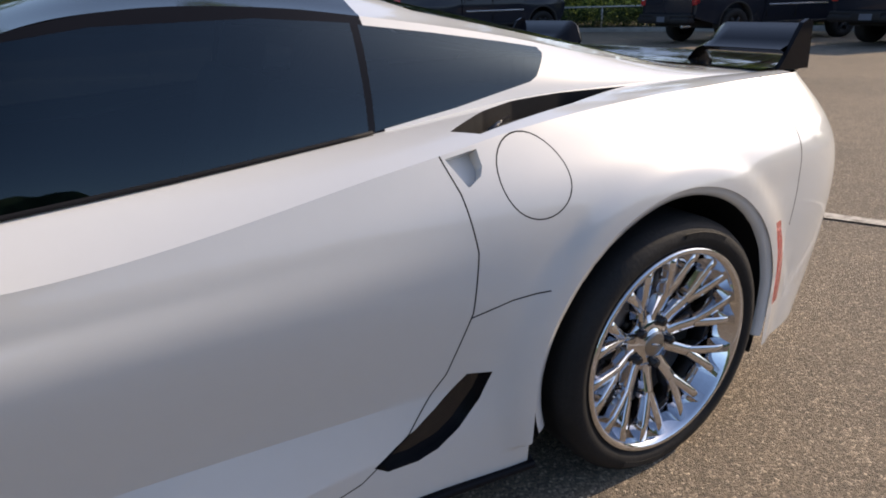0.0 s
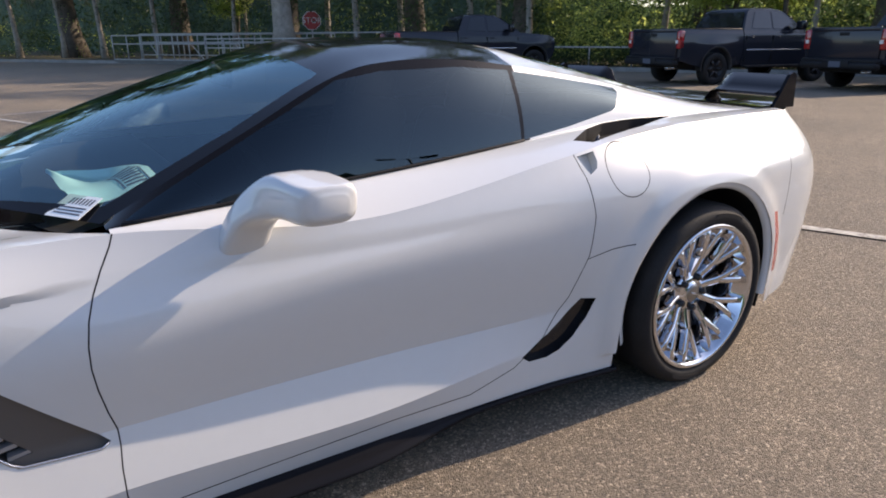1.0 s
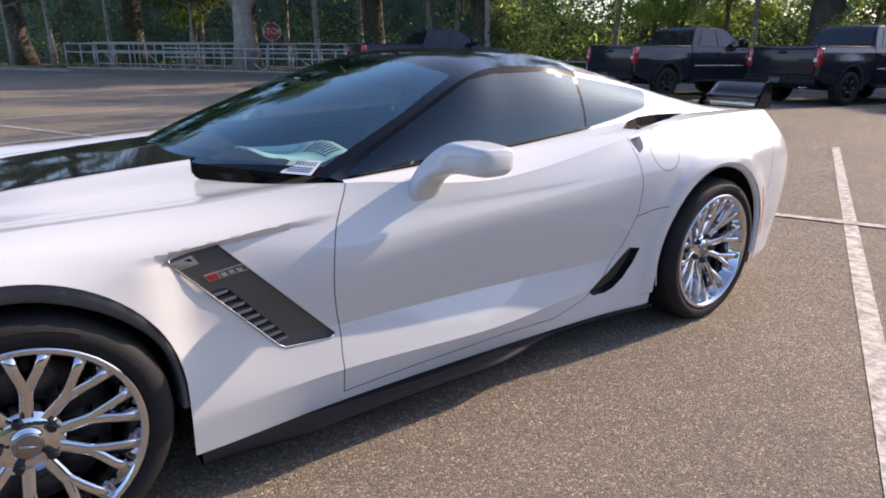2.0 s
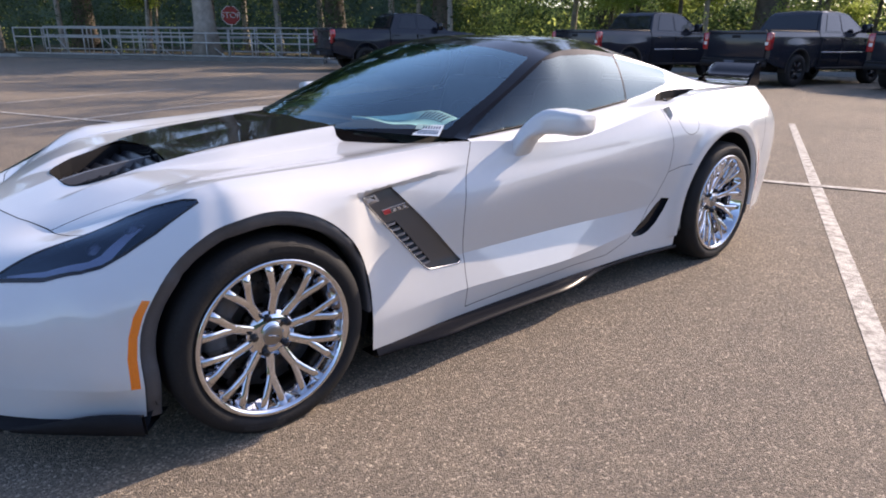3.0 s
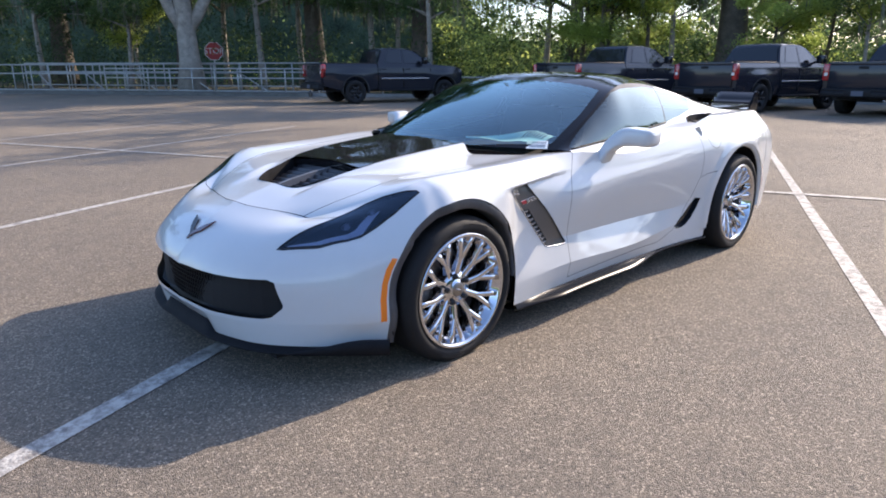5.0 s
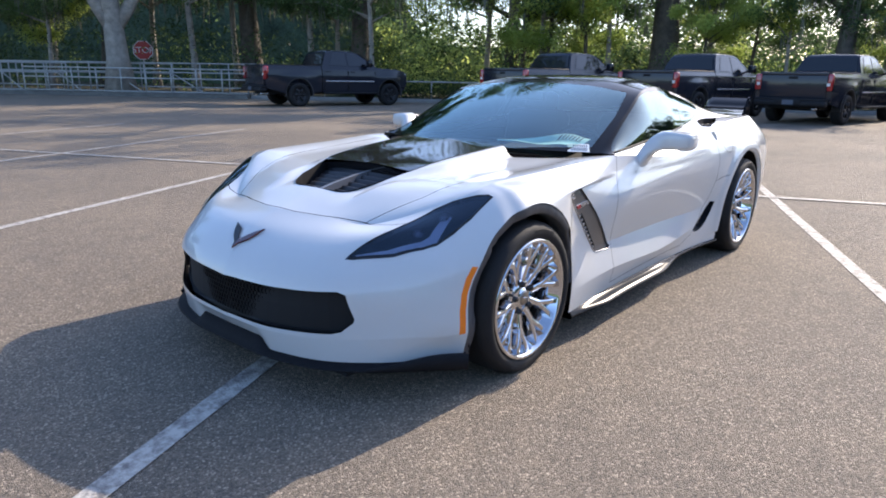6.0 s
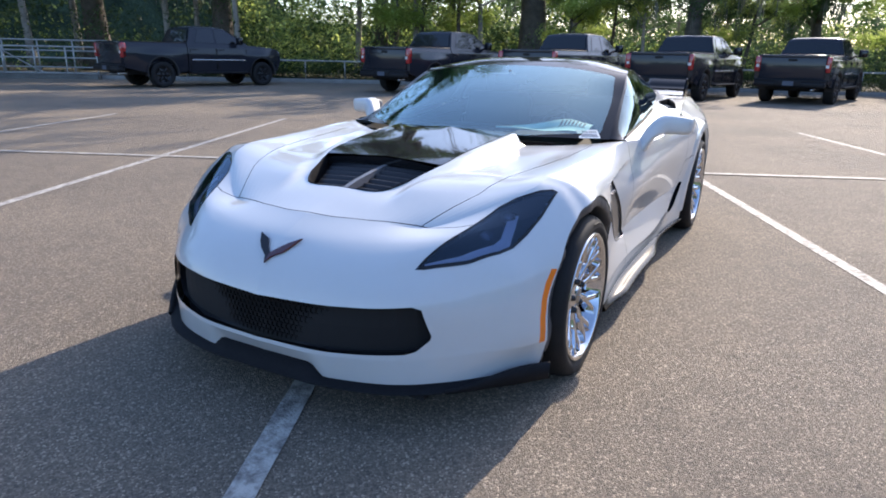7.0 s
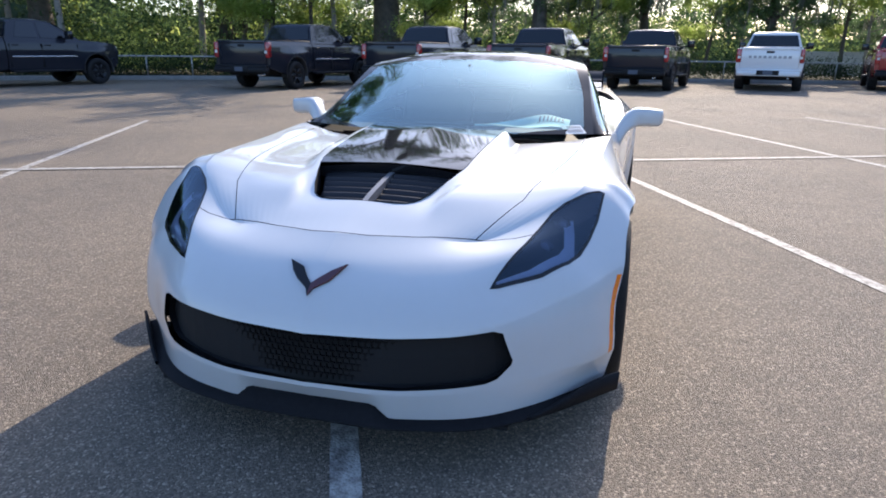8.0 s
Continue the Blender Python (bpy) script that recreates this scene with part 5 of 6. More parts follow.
def trunk_mesh(h, r, lean, limbs, seed, fork=None):
    """A tapered trunk with a root flare and limbs; returns the bmesh and the limbs' ends."""
    R = random.Random(seed)
    bm = bmesh.new()
    pts, rad = [], []
    for k in range(9):
        t = k / 8
        pts.append(Vector((lean[0] * t * t * h + .12 * math.sin(t * 5 + seed), lean[1] * t * t * h + .10 * math.sin(t * 4 + seed * 2), t * h - .05)))
        rad.append(r * (1.0 - .55 * t) * (1 + .6 * math.exp(-t * 14)))
    tube(bm, pts, rad, 12)
    ends = []
    if fork is not None:                     # two heavy limbs part low on the trunk
        for a, up in ((fork, 1.9), (fork + math.pi, 1.5)):
            d = Vector((math.cos(a), math.sin(a), up)).normalized()
            p = Vector((pts[2].x, pts[2].y, 2.7))
            tube(bm, [p, p + d * 1.2, p + d * 2.6 + Vector((0, 0, .3)), p + d * 4.6 + Vector((0, 0, .9))], [r * .62, r * .60, r * .48, r * .30], 10)
            ends.append(p + d * 4.6)
    for q in range(limbs):
        t = R.uniform(.38, .98)
        i = min(int(t * 8), 7)
        base = pts[i].lerp(pts[i + 1], t * 8 - i)
        a = R.uniform(0, 2 * math.pi) if fork is None or q else fork
        ln = h * R.uniform(.30, .55)
        up = R.uniform(.15, .8)
        d = Vector((math.cos(a), math.sin(a), up)).normalized()
        mid = base + d * ln * .5 + Vector((0, 0, ln * .06))
        end = base + d * ln + Vector((R.uniform(-.3, .3), R.uniform(-.3, .3), -ln * .05))
        rr = rad[i] * R.uniform(.35, .55)
        tube(bm, [base, base.lerp(mid, .5), mid, end], [rr, rr * .8, rr * .55, rr * .2], 7)
        ends += [mid, end]
    ends.append(pts[-1])
    return bm, ends


def make_tree(label, h, r, lean, limbs, seed, leaf, bark, crown_r, per, size, moss=0, fork=None):
    root = tagged(new("tree"), label, "tree")
    bm, ends = trunk_mesh(h, r, lean, limbs, seed, fork)
    part("trunk", bm, bark, root)
    c = [(e + Vector((rng.uniform(-.6, .6), rng.uniform(-.6, .6), rng.uniform(-.2, .5)))) for e in ends for _ in range(3)]
    me = leaf_mesh("crown", clumps(c, rng.uniform(.55, 1.0, len(c)) * crown_r, per), size)
    me.materials.append(leaf)
    cr_ = new("crown", me)
    cr_.parent = root
    if moss:
        V, F = [], []
        for e in ends:
            for _ in range(moss):
                o = np.array(e) + rng.normal(0, .9, 3) * np.array([1, 1, .25])
                ln = rng.uniform(.5, 1.9)
                for _s in range(7):
                    b0 = o + rng.normal(0, .09, 3)
                    a = rng.uniform(0, 3.14)
                    w = np.array([math.cos(a), math.sin(a), 0]) * rng.uniform(.012, .035)
                    l2 = ln * rng.uniform(.5, 1)
                    sway = rng.normal(0, .07, 3)
                    sway[2] = 0
                    i0 = len(V)
                    V += [(b0 - w).tolist(), (b0 + w).tolist(), (b0 + w * .8 + sway * .5 - [0, 0, l2 * .5]).tolist(), (b0 - w * .8 + sway * .5 - [0, 0, l2 * .5]).tolist(), (b0 + sway - [0, 0, l2]).tolist()]
                    F += [(i0, i0 + 1, i0 + 2, i0 + 3), (i0 + 3, i0 + 2, i0 + 4)]
        mm = bpy.data.meshes.new("moss")
        mm.from_pydata(V, [], F)
        mm.materials.append(MOSS)
        mo = new("hanging_moss", mm)
        mo.parent = root
        mo["kind"] = "stuff"
    return root


oak = make_tree("large live oak with dark trunk and hanging grey moss", 11.5, .52, (.02, .03), 9, 3, LEAF_OAK, BARK, 1.5, 330, .22, 6)
open_oak = make_tree("large live oak with a thin open crown and hanging moss", 11.5, .52, (.02, .03), 9, 3, LEAF_OAK, BARK, 1.3, 110, .22, 9)
low_oak = make_tree("low spreading oak with dark trunk and moss", 7.2, .42, (.05, -.04), 8, 5, LEAF_OAK, BARK, 1.15, 300, .19, 6)
slim = make_tree("slim woodland tree with thin pale trunk", 9.0, .15, (.03, .02), 7, 8, LEAF_SHRUB, BARK_PALE, .95, 220, .17, 2)
bright = make_tree("small tree with leaves coloured sunlit yellow-green", 6.0, .13, (.04, -.03), 8, 11, LEAF_SUN_TINT, BARK, .85, 300, .16)
pale = make_tree("big pale-barked oak forking low behind the railing", 13, .47, (-.04, .02), 9, 14, LEAF_OAK, BARK_PALE, 1.6, 330, .22, 5, fork=2.73)
put = {}


def plant(proto, x, y, rot=0, s=1.0):
    m = pose(x, y, .10, 0, 0, rot) @ Matrix.Diagonal((s, s, s, 1))
    if proto.name not in put:
        put[proto.name] = 1
        proto.matrix_basis = m
        return proto
    o = copy_thing(proto, pose(x, y, .10, 0, 0, rot))
    o.scale = (s, s, s)
    return o


plant(pale, 11.6, 29.0, 0)
plant(open_oak, 28.6, 10.2, 40, 1.25)
plant(oak, 22.0, 24.0, 130)
plant(oak, 14.5, 36.0, 250, 1.1)
plant(oak, 4.0, 46.0, 20, 1.1)
plant(oak, -8.0, 58.0, 300, 1.2)
plant(open_oak, 33.0, 22.0, 200, .95)
plant(oak, 19.5, 30.0, 75, 1.1)
plant(oak, 10.0, 44.0, 160, 1.15)
plant(low_oak, 29.8, 3.2, 0)
plant(low_oak, 32.6, -7.6, 170, .72)
plant(low_oak, 35.0, -14.5, 60, .80)
plant(oak, 37.0, 23.0, 100, 1.6)
plant(low_oak, 36.0, -2.0, 120, .80)
R = random.Random(4)
for k in range(34):
    s_ = len_of_y(-32) + (len_of_y(60) - len_of_y(-32)) * (k + R.random()) / 34
    p, o = at_len(s_)
    q = p + o * R.uniform(2.2, 9)
    plant(slim, q.x, q.y, R.uniform(0, 360), R.uniform(.42, .62) if q.y < 2 else R.uniform(.6, .85) if q.y < 8 else R.uniform(.8, 1.25))
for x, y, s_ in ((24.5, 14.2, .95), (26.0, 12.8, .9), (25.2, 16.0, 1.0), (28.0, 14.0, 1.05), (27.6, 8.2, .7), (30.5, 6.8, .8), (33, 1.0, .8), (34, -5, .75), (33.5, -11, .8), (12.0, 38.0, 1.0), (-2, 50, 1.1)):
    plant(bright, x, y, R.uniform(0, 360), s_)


def band(name, label, leaf, dens, y0, y1, near, far, height, size, thin=.0, patch=.35, low=.1):
    """Undergrowth along the kerb: leaves gathered in clumps, uneven in height and full of gaps."""
    a, b = len_of_y(y0), len_of_y(y1)
    n = int(dens * (b - a))
    P = []
    for _ in range(n):
        p, o = at_len(rng.uniform(a, b))
        c = p + o * rng.uniform(near, far)
        g = .5 + .5 * noise.noise(Vector((c.x * .22, c.y * .22, 3.3)))
        hmax = height * (.35 + .9 * g)
        z = low + hmax * rng.random() ** 1.15
        if noise.noise(Vector((c.x * .5, c.y * .5, z * .7))) < thin - patch:
            continue
        k = 26
        v = rng.normal(0, 1, (k, 3)) * np.array([.36, .36, .26])
        P.append(np.array([c.x, c.y, z + .12]) + v)
    P = np.concatenate(P)
    P = P[P[:, 2] > .12]
    me = leaf_mesh(name, P, size)
    me.materials.append(leaf)
    return tagged(new(name, me), label, "shrubs", kind="stuff")


band("hedge", "clipped dark green hedge behind the fence", LEAF_HEDGE, 60, -24, 20, 1.0, 1.9, .70, .10, 0, .9)
band("undergrowth", "dense woodland undergrowth in shade-darkened green", LEAF_SHADE_TINT, 26, 18, 62, 2.2, 9, 4.6, .16, 0, .12)
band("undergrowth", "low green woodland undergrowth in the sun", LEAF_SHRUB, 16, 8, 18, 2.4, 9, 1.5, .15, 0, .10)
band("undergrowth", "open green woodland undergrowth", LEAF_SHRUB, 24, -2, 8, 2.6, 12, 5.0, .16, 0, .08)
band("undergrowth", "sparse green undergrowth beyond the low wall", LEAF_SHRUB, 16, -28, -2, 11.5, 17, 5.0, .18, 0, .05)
band("sunlit_shrub", "shrubs coloured sunlit yellow-green", LEAF_SUN_TINT, 50, 9.5, 17.5, 2.0, 4.6, 8.6, .14, 0, .22)
band("sunlit_shrub", "scattered shrubs coloured sunlit yellow-green", LEAF_SUN_TINT, 9, -3, 8, 3, 9, 4.0, .15, 0, .10)
band("sunlit_shrub", "shrubs coloured sunlit green beyond the low wall", LEAF_SUN_TINT, 9, -28, -3, 11.5, 15, 4.0, .16, 0, .10)
band("sunlit_shrub", "scattered shrubs coloured sunlit green", LEAF_SUN_TINT, 2.0, 17, 62, 2, 6, 3.0, .15, 0, .1)
band("far_foliage", "shade-darkened woodland foliage behind", LEAF_SHADE_TINT, 9, 18, 52, 9, 20, 13, .34)
band("far_foliage", "lower woodland foliage behind", LEAF_OAK, 26, -5, 8, 11, 22, 9.5, .30, 0, .25)
band("far_foliage", "open woodland foliage behind", LEAF_OAK, 12, -26, -5, 13, 22, 4.6, .26, 0, .05)
band("sunlit_shrub", "shrubs coloured sunlit green beyond the railings", LEAF_SUN_TINT, 9, 47, 66, 1.5, 5, 4.0, .16, 0, .25)
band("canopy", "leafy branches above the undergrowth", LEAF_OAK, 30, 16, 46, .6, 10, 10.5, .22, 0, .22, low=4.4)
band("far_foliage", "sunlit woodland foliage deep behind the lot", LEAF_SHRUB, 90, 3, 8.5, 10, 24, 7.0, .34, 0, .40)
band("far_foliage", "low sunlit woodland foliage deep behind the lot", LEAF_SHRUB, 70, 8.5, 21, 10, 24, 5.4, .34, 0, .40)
band("far_foliage", "foliage coloured sunlit yellow-green deep behind the lot", LEAF_SUN_TINT, 26, 4, 20, 9, 22, 4.8, .26, 0, .20)
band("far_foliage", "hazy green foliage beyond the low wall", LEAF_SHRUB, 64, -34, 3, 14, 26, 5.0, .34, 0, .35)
band("far_foliage", "foliage coloured sunlit green beyond the low wall", LEAF_SUN_TINT, 14, -34, 3, 12, 24, 3.8, .26, 0, .15)
# thick wood behind all that: a plain dark bank
bm = bmesh.new()
rows = []
for i in range(161):
    k, o = at_len(LEN[-1] * i / 160)
    h = 2.3 + 1.0 * smooth01((k.y - 4) / 6) + 9.8 * smooth01((k.y - 18) / 7) + (.4 + 1.2 * smooth01((k.y - 18) / 7)) * noise.noise(Vector((i * .6, 0, 0)))
    rows.append([k + o * (24 + 1.5 * noise.noise(Vector((i * .3, z, 1)))) + Vector((0, 0, z * h)) for z in (0, .33, .66, 1)])
grid(bm, rows)
tagged(part("backdrop", bm, FOREST), "dark depth of the wood", kind="structure")


# unseen plain uneven bank behind and beside the lot, added to block sky light
bm = bmesh.new()
rows = []
for i in range(121):
    a = radians(128 + 200 * i / 120)
    d = Vector((math.cos(a), math.sin(a), 0))
    # low towards -x, high towards -y: sets how much sky lights nose and door
    h = 5.0 + 8.0 * smooth01((i - 42) / 21) - 7.5 * smooth01((i - 88) / 32) + 2.5 * noise.noise(Vector((i * .35, 2, 0))) + 1.8 * noise.noise(Vector((i * 1.3, 5, 0)))
    rows.append([d * (52 + 2.5 * noise.noise(Vector((i * .4, z * 3, 1)))) + Vector((0, 0, z * h)) for z in (0, .2, .4, .6, .8, 1)])
grid(bm, rows)
tagged(part("backdrop", bm, FOREST), "unseen dark bank added to block sky light", kind="structure")


# ---- ramp with railings, sign ----
SIGN_PALE = mat("pale_stucco", (0.62, 0.60, 0.56), 0.8, vary=0.12, scale=1.5, bump=0.2, bump_scale=40)


def ramp_railing():
    """Two runs of railing with sloping rails between, beside the oak."""
    root = tagged(new("ramp_railing"), "pale galvanised ramp railings beside the lot", "railing")
    A, B = Vector((14.3, 22.9, 0)), Vector((4.9, 37.35, 0))
    d = (B - A).normalized()
    o = Vector((d.y, -d.x, 0))
    if o.x < 0:
        o = -o
    L = (B - A).length
    bars = []
    for off, z0, z1, n, s0, s1 in ((.3, .12, 1.22, 9, 0, L * .62), (1.9, .30, 1.48, 12, .2, L * .98), (.4, .10, 1.40, 8, L * .50, L), (3.4, .30, 1.45, 8, L * .3, L * 1.08)):
        for k in range(n + 1):
            t = s0 + (s1 - s0) * k / n
            p = A + d * t + o * off
            bars.append(("post", [p + Vector((0, 0, .05)), p + Vector((0, 0, z1))], .034))
        for z in (z1, z1 - .42, z0 + .10) if off < 3 else (z1, z1 - .45):
            bars.append(("rail", [A + d * s0 + o * off + Vector((0, 0, z)), A + d * s1 + o * off + Vector((0, 0, z))], .034))
    for k in range(5):
        t = L * (.12 + .17 * k)
        bars.append(("brace", [A + d * t + o * .35 + Vector((0, 0, .2)), A + d * (t + L * .14) + o * 1.85 + Vector((0, 0, 1.1))], .03))
    for nm, pts, r in bars:
        b = bmesh.new()
        tube(b, pts, r, 7)
        part(nm, b, GALV, root)
    b = bmesh.new()
    P = [A + o * .15, B + o * .15, B + o * 4, A + o * 4]
    lo = [b.verts.new(p + Vector((0, 0, 0))) for p in P]
    hi = [b.verts.new(p + Vector((0, 0, .17))) for p in P]
    b.faces.new(hi)
    for k in range(4):
        b.faces.new((lo[k], lo[(k + 1) % 4], hi[(k + 1) % 4], hi[k]))
    part("deck", b, OLD_CONCRETE, root, smooth=False)


ramp_railing()
bm = bmesh.new()
box(bm, (39.0, -27, .05), (39.25, -7.6, 1.30))
box(bm, (38.97, -27, 1.30), (39.28, -7.6, 1.38))
tagged(part("boundary_wall", bm, SIGN_PALE, smooth=False), "pale stucco boundary wall behind the trees", kind="structure")


def stop_sign(x, y, z, r):
    root = tagged(new("stop_sign"), "red octagonal stop sign on a grey post", "sign")
    face = Vector((-x - 1.7, -y - 2.8, 0)).normalized()
    yaw = math.degrees(math.atan2(face.y, face.x))
    root.matrix_basis = pose(x, y, 0, 0, 0, yaw)
    for nm, rr, t0, t1, mt in (("sign_border", r, 0, .004, SIGN_WHITE), ("sign_face", r * .93, .004, .007, SIGN_RED)):
        b = bmesh.new()
        ring = [Vector((0, rr * math.cos(radians(22.5 + 45 * k)), z + rr * math.sin(radians(22.5 + 45 * k)))) for k in range(8)]
        f = [b.verts.new(p + Vector((t1, 0, 0))) for p in ring]
        g = [b.verts.new(p + Vector((t0, 0, 0))) for p in ring]
        b.faces.new(f)
        b.faces.new(g[::-1])
        for k in range(8):
            b.faces.new((f[k], g[k], g[(k + 1) % 8], f[(k + 1) % 8]))
        part(nm, b, mt, root, smooth=False)
    cu = bpy.data.curves.new("word", 'FONT')
    cu.body = "STOP"
    cu.size, cu.align_x, cu.align_y, cu.extrude = r * .82, 'CENTER', 'CENTER', .001
    tmp = new("word", cu)
    bpy.context.view_layer.update()
    me = bpy.data.meshes.new_from_object(tmp)
    bpy.data.objects.remove(tmp)
    me.materials.clear()
    me.materials.append(SIGN_WHITE)
    w = new("sign_word", me)
    w.parent = root
    w.matrix_basis = pose(.011, 0, z, 90, 0, 90)
    b = bmesh.new()
    tube(b, [(-.03, 0, .05), (-.03, 0, z + r * .8)], .035, 8)
    part("sign_post", b, GALV, root)


SIGN_RED = mat("sign_red", (0.42, 0.045, 0.04), 0.45, vary=0.1)
SIGN_WHITE = mat("sign_white", (0.7, 0.68, 0.66), 0.5, vary=0.05)
stop_sign(14.2, 31.7, 2.12, .50)


def light_pole(x, y, h, yaw):
    """A tall lot lamp: tapered pole on a concrete foot, a cross arm and two box heads."""
    root = tagged(new("street_lamp"), "tall dark lot lamp with two box heads", "lamp")
    root.matrix_basis = pose(x, y, 0, 0, 0, yaw)
    b = bmesh.new()
    tube(b, [(0, 0, -.02), (0, 0, .70)], .28, 20)
    part("footing", b, CONCRETE, root, angle=40)
    b = bmesh.new()
    tube(b, [(0, 0, .70), (0, 0, h)], [.10, .07], 12)
    part("pole", b, POLE_DARK, root)
    b = bmesh.new()
    tube(b, [(-.55, 0, h - .06), (.55, 0, h - .06)], .035, 8)
    part("arm", b, POLE_DARK, root)
    for s in (-1, 1):
        b = bmesh.new()
        box(b, (s * .93 - .42, -.22, h - .16), (s * .93 + .42, .22, h + .04), bevel=.03)
        part("lamp_head", b, POLE_DARK, root)


POLE_DARK = mat("pole_bronze", (0.03, 0.026, 0.022), 0.5, vary=0.2, scale=4)
light_pole(16.4, -19.3, 7.5, 38)


# ---- pickup trucks parked nose-in along the kerb ----
TRUCK_BLACK = mat("truck_black", (0.018, 0.020, 0.028), 0.18, coat=0.40, spec=0.25)
TRUCK_WHITE = mat("truck_white", (0.72, 0.72, 0.72), 0.25, coat=1.0)
TRUCK_RED = mat("truck_red", (0.30, 0.015, 0.02), 0.22, coat=1.0)
TAIL_RED = mat("tail_lamp_red", (0.34, 0.014, 0.018), 0.15, coat=1.0)
WHEEL_DARK = mat("truck_wheel_dark", (0.03, 0.03, 0.032), 0.35, metal=0.5)
PLATE = mat("plate_grey", (0.07, 0.085, 0.12), 0.5)


def arc(cx, cz, r, n=12):
    return [(cx + r * math.cos(math.pi * (1 - k / n)), cz + r * math.sin(math.pi * (1 - k / n))) for k in range(n + 1)]


def slab(bm, prof, y0, y1):
    """A side outline (x, z) drawn out from y0 to y1."""
    a = [bm.verts.new((x, y0, z)) for x, z in prof]
    b = [bm.verts.new((x, y1, z)) for x, z in prof]
    n = len(prof)
    bm.faces.new(a)
    bm.faces.new(b[::-1])
    for k in range(n):
        bm.faces.new((a[k], a[(k + 1) % n], b[(k + 1) % n], b[k]))


def truck_wheel(root, x, y, r, face, metal):
    b = bmesh.new()
    s = 1 if y > 0 else -1
    w = new("wheel")
    w.parent = root
    w.matrix_basis = pose(x, y, r, 0, 0, 0 if s < 0 else 180)
    lathe(b, [(r * .60, .0), (r * .66, -.02), (r * .86, -.03), (r * .97, -.01), (r, .03), (r, .23), (r * .95, .26), (r * .6, .27)], 40)
    part("tyre", b, RUBBER, w)
    b = bmesh.new()
    lathe(b, [(.001, .02), (.09, .015), (.10, .04), (r * .52, .05), (r * .58, .01), (r * .62, .0), (r * .62, .2)], 36)
    for k in range(6):
        a = k * math.pi / 3
        tube(b, [(.07 * math.cos(a), .015, .07 * math.sin(a)), (r * .56 * math.cos(a), .012, r * .56 * math.sin(a))], .035, 6)
    part("rim", b, metal, w, angle=40)


def body_side(bm, W, axles):
    """Shapes a flat flank: tucked under at the sill, a ledge below the rail, swollen round the wheels."""
    for z in (.66, .78, .90, 1.02, 1.12, 1.20, 1.26, 1.32, 1.37):
        g = bm.verts[:] + bm.edges[:] + bm.faces[:]
        bmesh.ops.bisect_plane(bm, geom=g, dist=1e-5, plane_co=(0, 0, z), plane_no=(0, 0, 1))
    for x in [a + d for a in axles for d in (-.78, -.66, -.30, 0, .30, .66, .78)]:
        g = bm.verts[:] + bm.edges[:] + bm.faces[:]
        bmesh.ops.bisect_plane(bm, geom=g, dist=1e-5, plane_co=(x, 0, 0), plane_no=(1, 0, 0))
    for v in bm.verts:
        if abs(v.co.y) > W - .03:
            s, z = math.copysign(1, v.co.y), v.co.z
            y = W - .045 * smooth01((.85 - z) / .35) - .020 * smooth01((z - 1.14) / .06) - .055 * smooth01((z - 1.26) / .15)
            for a in axles:
                q = math.hypot(v.co.x - a, z - .47)
                y += .045 * smooth01((.80 - q) / .20)
            v.co.y = s * y


